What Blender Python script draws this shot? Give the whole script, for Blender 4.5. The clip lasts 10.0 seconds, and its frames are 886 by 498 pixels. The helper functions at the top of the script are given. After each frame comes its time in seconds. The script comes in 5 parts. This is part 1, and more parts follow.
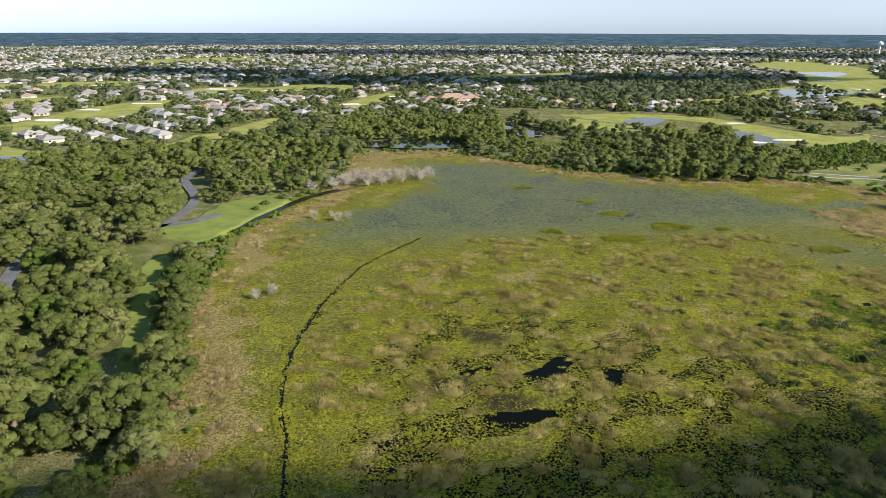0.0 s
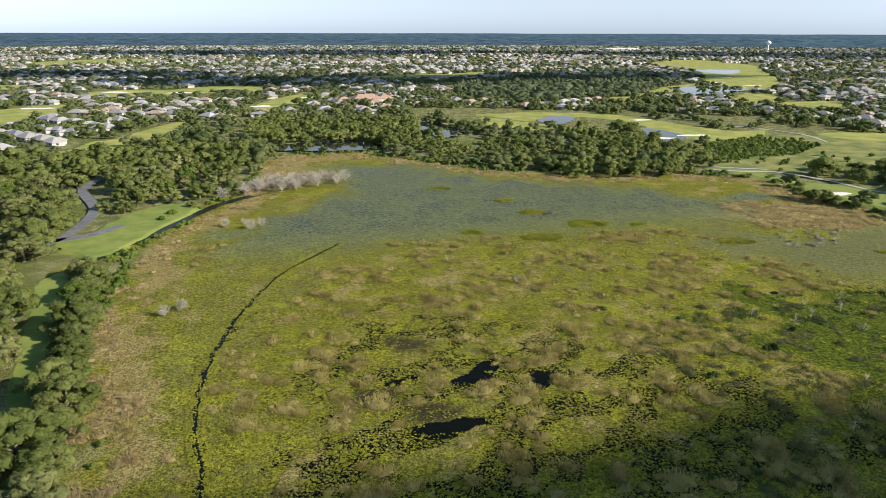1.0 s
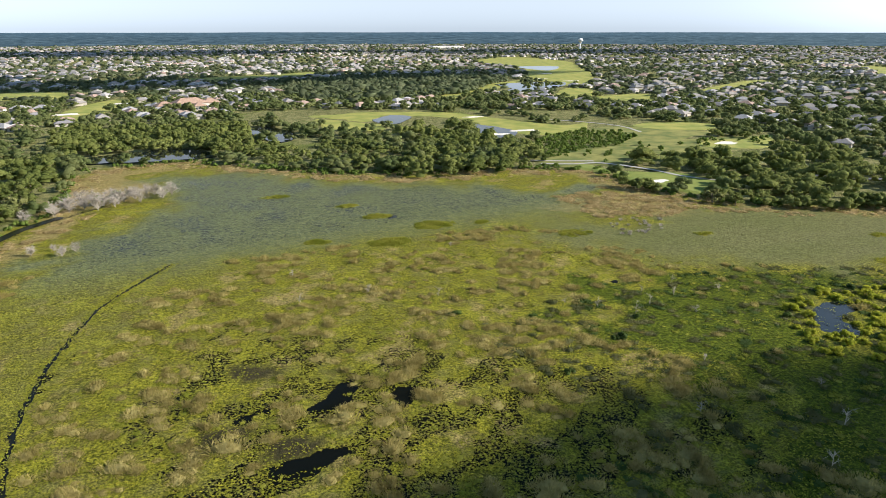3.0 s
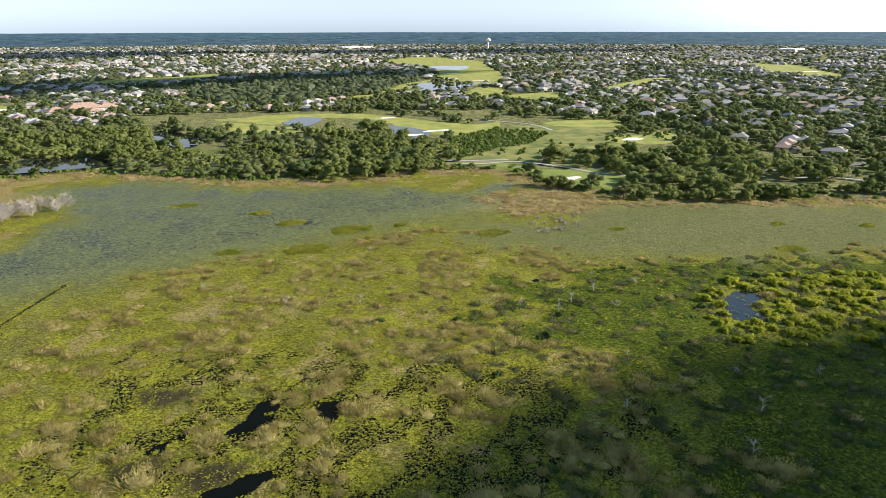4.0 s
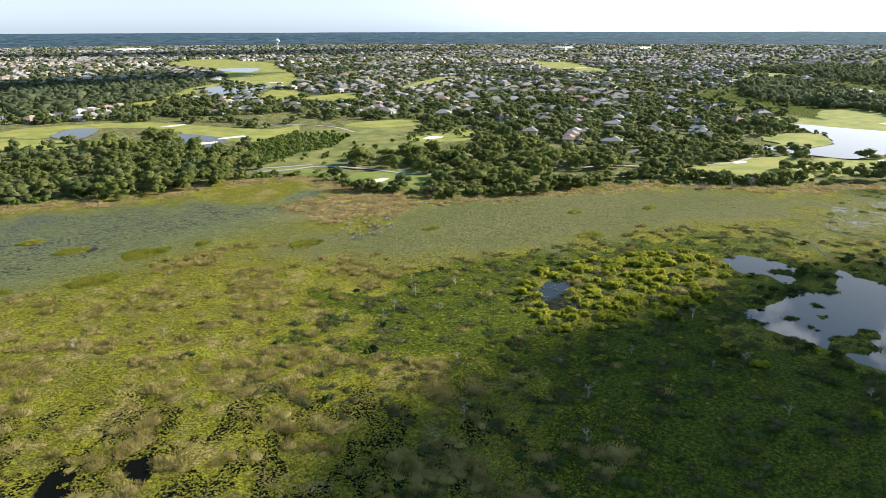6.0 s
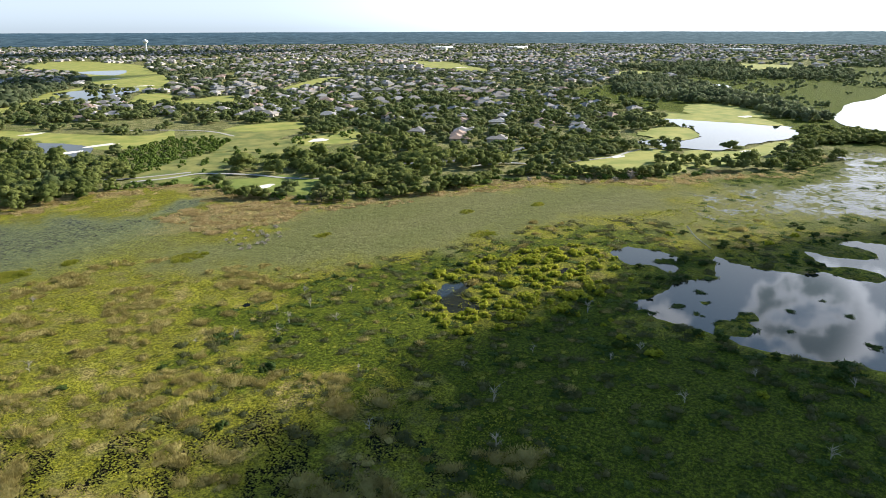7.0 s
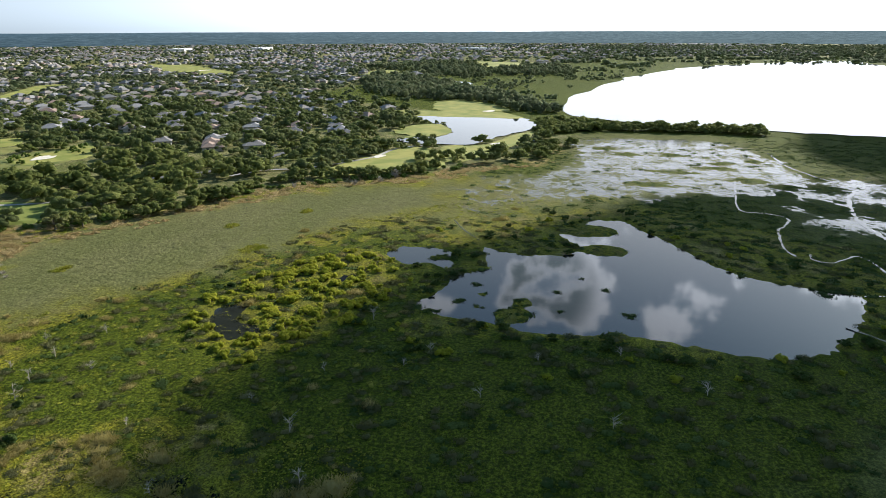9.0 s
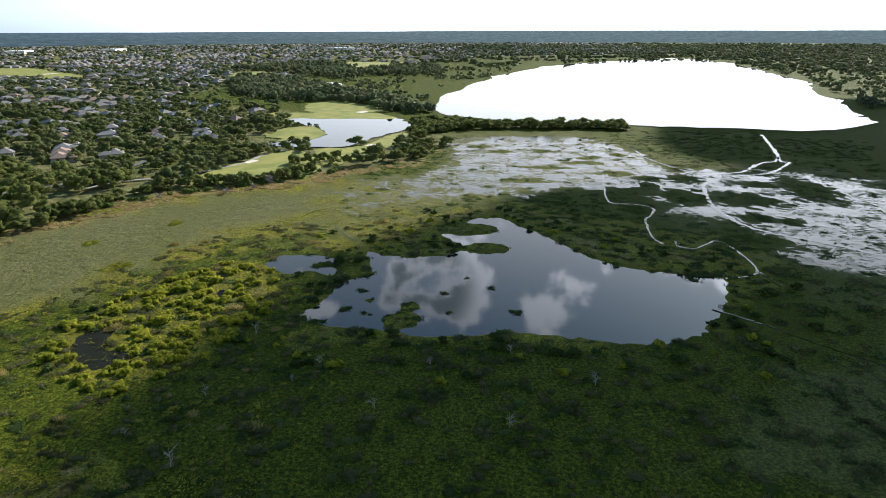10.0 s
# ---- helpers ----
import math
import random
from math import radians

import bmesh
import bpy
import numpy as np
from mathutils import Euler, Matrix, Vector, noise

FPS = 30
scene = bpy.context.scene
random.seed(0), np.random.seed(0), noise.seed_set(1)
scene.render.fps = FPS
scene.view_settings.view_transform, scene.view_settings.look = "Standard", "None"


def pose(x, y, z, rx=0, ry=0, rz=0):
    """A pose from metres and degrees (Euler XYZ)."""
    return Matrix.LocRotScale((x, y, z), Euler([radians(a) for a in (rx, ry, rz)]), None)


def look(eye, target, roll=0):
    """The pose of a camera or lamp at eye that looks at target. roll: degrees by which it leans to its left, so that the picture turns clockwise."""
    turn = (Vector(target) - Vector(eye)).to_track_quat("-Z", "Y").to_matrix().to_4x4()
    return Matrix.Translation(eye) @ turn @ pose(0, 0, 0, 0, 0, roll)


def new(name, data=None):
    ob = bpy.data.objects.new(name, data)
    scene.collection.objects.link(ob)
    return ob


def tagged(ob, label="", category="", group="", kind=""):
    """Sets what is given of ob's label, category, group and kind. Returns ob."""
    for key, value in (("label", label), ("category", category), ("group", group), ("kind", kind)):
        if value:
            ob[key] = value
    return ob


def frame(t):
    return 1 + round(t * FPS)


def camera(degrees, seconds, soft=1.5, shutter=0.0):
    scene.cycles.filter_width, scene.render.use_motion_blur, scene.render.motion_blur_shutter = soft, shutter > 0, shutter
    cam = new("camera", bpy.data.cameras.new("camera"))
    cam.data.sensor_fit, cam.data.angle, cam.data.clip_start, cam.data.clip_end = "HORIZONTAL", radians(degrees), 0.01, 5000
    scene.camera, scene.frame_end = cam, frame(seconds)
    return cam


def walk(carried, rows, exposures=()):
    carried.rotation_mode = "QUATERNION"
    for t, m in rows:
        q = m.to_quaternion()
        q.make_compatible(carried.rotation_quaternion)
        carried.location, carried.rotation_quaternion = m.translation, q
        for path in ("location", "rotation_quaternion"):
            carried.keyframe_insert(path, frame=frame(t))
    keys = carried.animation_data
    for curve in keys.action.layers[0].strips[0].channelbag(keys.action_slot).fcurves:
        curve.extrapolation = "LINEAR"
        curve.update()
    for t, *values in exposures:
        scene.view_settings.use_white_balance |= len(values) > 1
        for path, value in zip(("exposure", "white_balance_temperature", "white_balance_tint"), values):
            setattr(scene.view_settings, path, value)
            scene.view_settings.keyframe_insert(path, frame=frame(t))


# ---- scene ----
# drone path: seconds, eye x y z, heading, pitch, roll (degrees)
cam = camera(65.29, 10.0, soft=0.35)
ROWS = [
    (0.0, 0.00, 0.00, 80.00, -0.00, -17.58, 0.14),
    (0.5, -0.08, 2.70, 79.89, -3.51, -17.56, 0.13),
    (1.0, -0.12, 5.15, 79.91, -7.01, -17.57, 0.12),
    (1.5, -0.04, 7.79, 79.92, -10.42, -17.58, 0.08),
    (2.0, 0.14, 10.05, 80.05, -13.76, -17.59, -0.00),
    (2.5, 0.26, 12.30, 80.27, -17.13, -17.63, -0.01),
    (4.0, 1.25, 19.06, 80.44, -27.76, -17.66, -0.10),
    (4.5, 1.59, 21.33, 80.55, -31.63, -17.66, -0.13),
    (5.0, 2.18, 23.63, 80.63, -35.59, -17.66, -0.13),
    (6.5, 5.58, 30.06, 80.64, -48.98, -17.68, -0.16),
    (7.0, 7.15, 32.37, 80.57, -53.77, -17.69, -0.16),
    (7.5, 8.56, 34.30, 80.50, -58.55, -17.68, -0.16),
    (8.0, 9.89, 36.00, 80.70, -63.37, -17.70, -0.14),
    (8.5, 11.60, 37.46, 80.64, -68.56, -17.70, -0.17),
    (9.0, 13.24, 38.88, 80.71, -73.80, -17.71, -0.19),
    (9.5, 14.92, 40.08, 80.84, -79.01, -17.75, -0.18),
    (10.0, 16.95, 41.11, 80.81, -84.25, -17.75, -0.20),
]


def flight(x, y, z, head, pitch, roll):
    a, b = radians(head), radians(pitch)
    way = Vector((-math.sin(a) * math.cos(b), math.cos(a) * math.cos(b), math.sin(b)))
    eye = Vector((x, y, z))
    return look(eye, eye + 10 * way, roll)


EXPOSURES = [(0.0, 0.88, 5950, 14), (2.5, 0.95, 5950, 14), (5.0, 1.1, 5950, 14), (7.5, 1.02, 5900, 12), (10.0, 0.64, 5850, 11.5)]
walk(cam, [(r[0], flight(*r[1:])) for r in ROWS], EXPOSURES)

# ---- light ----
SUN_AZ, SUN_EL = 115.0, 27.0
SUN_WAY = Vector((math.sin(radians(SUN_AZ)) * math.cos(radians(SUN_EL)), math.cos(radians(SUN_AZ)) * math.cos(radians(SUN_EL)), math.sin(radians(SUN_EL))))
world = bpy.data.worlds.new("sky")
scene.world = world
world.use_nodes = True
wn, wl = world.node_tree.nodes, world.node_tree.links
sky = wn.new("ShaderNodeTexSky")
sky.sky_type, sky.sun_disc = "NISHITA", False
sky.sun_elevation, sky.sun_rotation = radians(SUN_EL), radians(SUN_AZ)
sky.altitude, sky.air_density, sky.dust_density, sky.ozone_density = 80, 1.1, 0.35, 1.4
wn["Background"].inputs["Strength"].default_value = 0.09
# high thin cloud whitens the sky towards the horizon, most below the sun; cumulus higher up


def sky_node(kind, *values, **settings):
    n = wn.new(kind)
    for key, value in settings.items():
        if key == "op":
            n.operation = value
        elif key == "soft":
            n.interpolation_type = value
    for slot, value in zip(n.inputs, values):
        if hasattr(value, "is_linked"):
            wl.new(value, slot)
        elif value is not None:
            slot.default_value = value
    return n.outputs[0]


def sky_mix(fac, a, b, blend="MIX"):
    n = wn.new("ShaderNodeMix")
    n.data_type, n.blend_type = "RGBA", blend
    for slot, value in ((n.inputs["Factor"], fac), (n.inputs[6], a), (n.inputs[7], b)):
        if hasattr(value, "is_linked"):
            wl.new(value, slot)
        else:
            slot.default_value = value
    return n.outputs[2]


def span_of(value, lo, hi, a, b):
    return sky_node("ShaderNodeMapRange", value, lo, hi, a, b, soft="SMOOTHSTEP")


def towards(az, el):
    way = (math.sin(radians(az)) * math.cos(radians(el)), math.cos(radians(az)) * math.cos(radians(el)), math.sin(radians(el)))
    n = wn.new("ShaderNodeVectorMath")
    n.operation = "DOT_PRODUCT"
    wl.new(where, n.inputs[0])
    n.inputs[1].default_value = way
    return n.outputs["Value"]


where = wn.new("ShaderNodeTexCoord").outputs["Generated"]
axes = wn.new("ShaderNodeSeparateXYZ")
wl.new(where, axes.inputs[0])
height = axes.outputs["Z"]
clear = sky_mix(1.0, sky.outputs[0], (0.66, 1.05, 1.14, 1), "MULTIPLY")
grey = sky_node("ShaderNodeRGBToBW", sky.outputs[0])
glow = span_of(towards(SUN_AZ, 5), 0.22, 0.9, 0.88, 1.6)
tint = sky_mix(span_of(towards(SUN_AZ, 5), 0.45, 0.95, 0.0, 1.0), (0.89, 1.0, 1.04, 1), (1.0, 1.0, 0.965, 1))
haze = sky_mix(1.0, sky_mix(1.0, grey, tint, "MULTIPLY"), glow, "MULTIPLY")
pale = sky_mix(span_of(height, 0.19, 0.50, 1.0, 0.25), clear, haze)
stretch = sky_node("ShaderNodeMapping", where, None, None, (3.6, 3.6, 5.0))
puffs = sky_node("ShaderNodeTexNoise", stretch, None, 3.0, 8.0, 0.6)
heap = puffs
for az, el, reach, gain in ((83.8, 20.6, 6.8, 0.26), (73.0, 20.5, 4.0, 0.20), (95.8, 20.8, 4.0, 0.15), (106.5, 18.6, 2.8, 0.2), (99.2, 18.3, 1.8, 0.2), (88.4, 15.2, 2.6, 0.2), (92.8, 24.0, 3.0, 0.12)):
    heap = sky_node("ShaderNodeMath", heap, span_of(towards(az, el), math.cos(radians(reach)), math.cos(radians(0.25 * reach)), 0.0, gain), op="ADD")
white = sky_mix(1.0, grey, (3.2, 3.3, 3.3, 1), "MULTIPLY")
shade = sky_mix(1.0, grey, (0.80, 0.96, 0.96, 1), "MULTIPLY")
dull = sky_node("ShaderNodeMath", span_of(heap, 0.70, 0.80, 0.0, 1.0), span_of(towards(82.6, 20.8), math.cos(radians(5.0)), math.cos(radians(2.6)), 0.0, 1.0), op="MULTIPLY")
cumulus = sky_mix(dull, white, shade)
thick = sky_node("ShaderNodeMath", span_of(heap, 0.655, 0.76, 0.0, 0.92), span_of(height, 0.04, 0.2, 0.04, 1.0), op="MULTIPLY")
wl.new(sky_mix(thick, pale, cumulus), wn["Background"].inputs["Color"])

sun = new("sun", bpy.data.lights.new("sun", "SUN"))
sun.data.energy, sun.data.angle, sun.data.color = 5.0, radians(0.6), (1.0, 0.90, 0.74)
sun.matrix_world = look(SUN_WAY * 3000, (0, 0, 0))

# ---- materials ----


class Nodes:
    """A small builder for one node material."""

    def __init__(self, name):
        self.mat = bpy.data.materials.new(name)
        self.mat.use_nodes = True
        self.t = self.mat.node_tree
        self.t.nodes.clear()
        self.out = self.t.nodes.new("ShaderNodeOutputMaterial")
        self.pos = self.t.nodes.new("ShaderNodeNewGeometry")

    def put(self, socket, value):
        if hasattr(value, "is_linked"):
            self.t.links.new(value, socket)
        elif isinstance(value, (tuple, list)) and len(value) == 3 and socket.type == "RGBA":
            socket.default_value = (*value, 1.0)
        else:
            socket.default_value = value

    def noise(self, scale, detail=3.0, rough=0.6, stretch=None, where=None):
        n = self.t.nodes.new("ShaderNodeTexNoise")
        n.inputs["Scale"].default_value, n.inputs["Detail"].default_value, n.inputs["Roughness"].default_value = scale, detail, rough
        src = where or self.pos.outputs["Position"]
        if stretch:
            m = self.t.nodes.new("ShaderNodeMapping")
            m.inputs["Scale"].default_value = stretch
            self.t.links.new(src, m.inputs["Vector"])
            src = m.outputs[0]
        self.t.links.new(src, n.inputs["Vector"])
        return n.outputs["Fac"]

    def cells(self, scale, what="Distance"):
        n = self.t.nodes.new("ShaderNodeTexVoronoi")
        n.inputs["Scale"].default_value = scale
        self.t.links.new(self.pos.outputs["Position"], n.inputs["Vector"])
        return n.outputs[what]

    def math(self, op, a, b=0.0, clamp=False):
        n = self.t.nodes.new("ShaderNodeMath")
        n.operation, n.use_clamp = op, clamp
        self.put(n.inputs[0], a)
        self.put(n.inputs[1], b)
        return n.outputs[0]

    def span(self, value, lo, hi, a=0.0, b=1.0):
        n = self.t.nodes.new("ShaderNodeMapRange")
        n.interpolation_type = "SMOOTHSTEP"
        self.put(n.inputs["Value"], value)
        for k, v in (("From Min", lo), ("From Max", hi), ("To Min", a), ("To Max", b)):
            self.put(n.inputs[k], v)
        return n.outputs[0]

    def mix(self, fac, a, b):
        n = self.t.nodes.new("ShaderNodeMix")
        n.data_type = "RGBA"
        self.put(n.inputs["Factor"], fac)
        self.put(n.inputs[6], a)
        self.put(n.inputs[7], b)
        return n.outputs[2]

    def layer(self, name):
        n = self.t.nodes.new("ShaderNodeAttribute")
        n.attribute_name = name
        return n.outputs["Fac"]

    def island(self):
        return self.pos.outputs["Random Per Island"]

    def each(self):
        return self.t.nodes.new("ShaderNodeObjectInfo").outputs["Random"]

    def bump(self, height, strength, distance):
        n = self.t.nodes.new("ShaderNodeBump")
        n.inputs["Strength"].default_value, n.inputs["Distance"].default_value = strength, distance
        self.t.links.new(height, n.inputs["Height"])
        return n.outputs[0]

    def surface(self, colour, rough=0.9, normal=None, spec=0.3, metal=0.0, ior=1.45):
        n = self.t.nodes.new("ShaderNodeBsdfPrincipled")
        self.put(n.inputs["Base Color"], colour)
        self.put(n.inputs["Roughness"], rough)
        self.put(n.inputs["Specular IOR Level"], spec)
        n.inputs["Metallic"].default_value, n.inputs["IOR"].default_value = metal, ior
        if normal is not None:
            self.t.links.new(normal, n.inputs["Normal"])
        return n.outputs[0]

    def blend(self, fac, a, b):
        n = self.t.nodes.new("ShaderNodeMixShader")
        self.put(n.inputs[0], fac)
        self.t.links.new(a, n.inputs[1])
        self.t.links.new(b, n.inputs[2])
        return n.outputs[0]

    def simple(self, kind, colour):
        n = self.t.nodes.new(kind)
        self.put(n.inputs[0], colour)
        return n.outputs[0]

    def done(self, shader):
        self.t.links.new(shader, self.out.inputs["Surface"])
        return self.mat


def leaf_material(name, dark, light, glow=0.25, big=0.06, each=True, gaps=0.4):
    m = Nodes(name)
    base = m.mix(m.span(m.noise(big, 3), 0.35, 0.65), dark, light)
    grey = tuple(0.5 * (a + b) * 0.55 for a, b in zip(dark, light))
    fac = m.island() if not each else m.math("MULTIPLY", m.math("ADD", m.island(), m.each()), 0.5)
    col = m.mix(m.span(fac, 0.1, 0.9, 0.0, 0.45), base, grey)
    # shade between the sprays, painted as dark spots in the leaf colour
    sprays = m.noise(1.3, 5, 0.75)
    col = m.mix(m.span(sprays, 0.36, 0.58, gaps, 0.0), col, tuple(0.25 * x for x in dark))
    a = m.surface(col, 0.8, m.bump(sprays, 0.8, 0.6), 0.1)
    b = m.simple("ShaderNodeBsdfTranslucent", col)
    return m.done(m.blend(glow, a, b))


def plain_material(name, a, b, scale=0.5, rough=0.85, island=0.0, bump=0.0, spec=0.3):
    m = Nodes(name)
    col = m.mix(m.span(m.noise(scale, 4), 0.3, 0.7), a, b)
    if island:
        col = m.mix(m.span(m.island(), 0.0, 1.0, 0.0, island), col, tuple(0.4 * x for x in a))
    nor = m.bump(m.noise(scale * 6, 3), bump, 0.05) if bump else None
    return m.done(m.surface(col, rough, nor, spec))


def water_material(name, ripple, scale, rough=0.03, base=(0.008, 0.011, 0.012), spec=0.5):
    m = Nodes(name)
    nor = m.bump(m.noise(scale, 3, 0.6, (1.0, 0.45, 1.0)), ripple, 0.1)
    return m.done(m.surface(base, rough, nor, spec, 0.0, 1.33))


def ground_material():
    m = Nodes("marsh_and_land")
    fine, mid, wide = m.noise(1.1, 5, 0.7), m.noise(0.16, 4, 0.6), m.noise(0.03, 3)
    lily = m.mix(m.span(fine, 0.35, 0.7), (0.075, 0.08, 0.007), (0.32, 0.295, 0.024))
    lily = m.mix(m.span(mid, 0.4, 0.75), lily, (0.17, 0.16, 0.04))
    lily = m.mix(m.span(m.noise(0.075, 5, 0.68), 0.50, 0.62, 0.0, 0.85), lily, m.mix(m.span(fine, 0.3, 0.7), (0.15, 0.155, 0.012), (0.34, 0.322, 0.030)))
    lily = m.mix(m.span(m.noise(0.11, 5, 0.7), 0.54, 0.66, 0.0, 0.7), lily, m.mix(m.span(fine, 0.3, 0.7), (0.06, 0.052, 0.014), (0.22, 0.17, 0.058)))
    lush = m.mix(m.span(fine, 0.35, 0.7), (0.024, 0.042, 0.003), (0.155, 0.18, 0.012))
    dry = m.mix(m.span(fine, 0.3, 0.7), (0.17, 0.13, 0.04), (0.38, 0.30, 0.11))
    floor = m.mix(m.span(mid, 0.35, 0.65), (0.13, 0.135, 0.045), (0.27, 0.25, 0.105))
    floor = m.mix(m.span(m.noise(0.011, 5, 0.65), 0.52, 0.62), floor, (0.14, 0.16, 0.04))
    col = m.mix(m.span(m.math("ADD", m.layer("lush"), m.math("MULTIPLY", m.math("SUBTRACT", mid, 0.5), 0.9)), 0.3, 0.7), lily, lush)
    col = m.mix(m.span(m.math("ADD", m.layer("dry"), m.math("MULTIPLY", m.math("SUBTRACT", mid, 0.5), 1.1)), 0.35, 0.75), col, dry)
    col = m.mix(m.layer("pale"), col, m.mix(m.span(fine, 0.3, 0.7), (0.09, 0.093, 0.033), (0.19, 0.183, 0.072)))
    broad = m.noise(0.022, 4, 0.6, (0.7, 1.4, 1.0))
    col = m.mix(m.math("MULTIPLY", m.layer("pale"), m.span(broad, 0.4, 0.62, 0.0, 0.55)), col, m.mix(m.span(fine, 0.3, 0.7), (0.07, 0.085, 0.025), (0.16, 0.165, 0.05)))
    col = m.mix(m.layer("land"), col, floor)
    col = m.mix(m.layer("mud"), col, m.mix(fine, (0.02, 0.018, 0.010), (0.075, 0.06, 0.03)))
    col = m.mix(m.layer("slough"), col, m.mix(m.span(fine, 0.3, 0.7), (0.07, 0.085, 0.028), (0.215, 0.225, 0.075)))
    streak = m.noise(0.5, 4, 0.65)
    thin = m.math("MAXIMUM", m.layer("slough"), m.math("MULTIPLY", m.layer("pale"), 0.3))
    col = m.mix(m.math("MULTIPLY", thin, m.span(streak, 0.48, 0.60, 0.0, 0.6)), col, (0.018, 0.028, 0.010))
    waxy = m.span(m.layer("slough"), 0.0, 1.0, 0.9, 0.6)
    grain = m.noise(2.6, 4, 0.65)
    col = m.mix(m.math("MULTIPLY", m.span(grain, 0.46, 0.58, 0.0, 0.68), m.span(m.layer("pale"), 0.0, 1.0, 1.0, 0.35)), col, (0.020, 0.024, 0.006))
    veg = m.surface(col, waxy, m.bump(m.math("ADD", fine, m.math("MULTIPLY", mid, 2.0)), 0.9, 0.5), m.span(m.layer("slough"), 0.0, 1.0, 0.05, 0.3))
    wet = m.surface((0.004, 0.005, 0.004), m.span(m.layer("pale"), 0.0, 1.0, 0.12, 0.17), m.bump(m.noise(2.0, 2), 0.06, 0.05), m.math("MAXIMUM", m.span(m.layer("flats"), 0.0, 1.0, 0.035, 0.5), m.math("MAXIMUM", m.math("MULTIPLY", m.layer("slough"), 0.42), m.math("MULTIPLY", m.layer("pale"), 0.24))), 0.0, 1.33)
    near_gaps = m.math("ADD", m.math("MULTIPLY", m.noise(1.75, 5, 0.68), 0.84), m.math("MULTIPLY", m.noise(0.3, 3), 0.16))
    flat_gaps = m.noise(0.36, 9, 0.83, (1.0, 0.8, 1.0))
    split = m.t.nodes.new("ShaderNodeMix")
    for slot, value in ((split.inputs[0], m.layer("pale")), (split.inputs[2], near_gaps), (split.inputs[3], flat_gaps)):
        m.put(slot, value)
    open_gaps = m.t.nodes.new("ShaderNodeMix")
    for slot, value in ((open_gaps.inputs[0], m.layer("slough")), (open_gaps.inputs[2], split.outputs[0]), (open_gaps.inputs[3], m.noise(0.85, 6, 0.78, (0.75, 1.2, 1.0)))):
        m.put(slot, value)
    gaps = open_gaps.outputs[0]
    shut = m.span(m.math("SUBTRACT", gaps, m.math("SUBTRACT", 1.0, m.layer("cover"))), -0.02, 0.02)
    return m.done(m.blend(shut, wet, veg))


GROUND = ground_material()
POND = water_material("pond_water", 0.02, 0.5)
LAKE = water_material("lake_water", 0.06, 0.25, 0.06)
CANAL = water_material("canal_water", 0.05, 0.8, 0.2, (0.008, 0.009, 0.005), 0.12)
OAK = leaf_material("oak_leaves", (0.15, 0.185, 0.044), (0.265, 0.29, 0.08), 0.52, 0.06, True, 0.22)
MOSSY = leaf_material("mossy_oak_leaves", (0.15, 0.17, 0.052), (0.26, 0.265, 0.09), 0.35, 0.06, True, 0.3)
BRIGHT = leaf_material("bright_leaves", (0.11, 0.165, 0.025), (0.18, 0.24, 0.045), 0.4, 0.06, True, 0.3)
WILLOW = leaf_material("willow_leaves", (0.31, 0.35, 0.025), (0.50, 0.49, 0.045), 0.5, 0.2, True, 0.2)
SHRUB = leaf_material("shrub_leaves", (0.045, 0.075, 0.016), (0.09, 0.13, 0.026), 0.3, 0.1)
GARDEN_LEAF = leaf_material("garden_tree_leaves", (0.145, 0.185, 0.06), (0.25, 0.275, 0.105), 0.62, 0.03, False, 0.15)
# leaves of far trees: distance haze put into the colour, paler and bluer
HAZED_LEAF = leaf_material("hazed_far_leaves", (0.155, 0.195, 0.10), (0.26, 0.29, 0.155), 0.7, 0.02, False, 0.1)
REED = leaf_material("reed_blades", (0.275, 0.225, 0.068), (0.46, 0.385, 0.135), 0.35, 0.12, False, 0.0)
SEDGE = leaf_material("sedge_blades", (0.20, 0.225, 0.022), (0.34, 0.33, 0.05), 0.45, 0.12, False, 0.0)
DULL = leaf_material("dull_reed_blades", (0.09, 0.10, 0.035), (0.17, 0.165, 0.065), 0.4, 0.1, False, 0.0)
DRYREED = leaf_material("dry_reed_blades", (0.36, 0.275, 0.115), (0.52, 0.41, 0.20), 0.45, 0.1, False, 0.0)
PAD = leaf_material("lily_pads", (0.18, 0.19, 0.014), (0.31, 0.295, 0.024), 0.1, 0.12, False, 0.0)
BARK = plain_material("bark", (0.10, 0.08, 0.06), (0.19, 0.16, 0.12), 3.0, 0.95)
GREYWOOD = plain_material("weathered_wood", (0.27, 0.235, 0.19), (0.42, 0.375, 0.31), 4.0, 0.9)
LAWN = plain_material("lawn", (0.12, 0.16, 0.024), (0.20, 0.22, 0.042), 0.12, 0.9, 0.0, 0.3)
FAIRWAY = plain_material("fairway_grass", (0.17, 0.20, 0.032), (0.31, 0.29, 0.066), 0.06, 0.9, 0.0, 0.2)
MEADOW_GRASS = plain_material("meadow_grass", (0.09, 0.115, 0.022), (0.23, 0.215, 0.055), 0.07, 0.95, 0.0, 0.5)
SAND = plain_material("bunker_sand", (0.62, 0.57, 0.47), (0.75, 0.70, 0.60), 0.3, 0.95)
ASPHALT = plain_material("asphalt", (0.10, 0.10, 0.10), (0.16, 0.155, 0.15), 0.4, 0.85)
CONCRETE = plain_material("concrete_path", (0.30, 0.28, 0.25), (0.42, 0.40, 0.36), 0.6, 0.9)

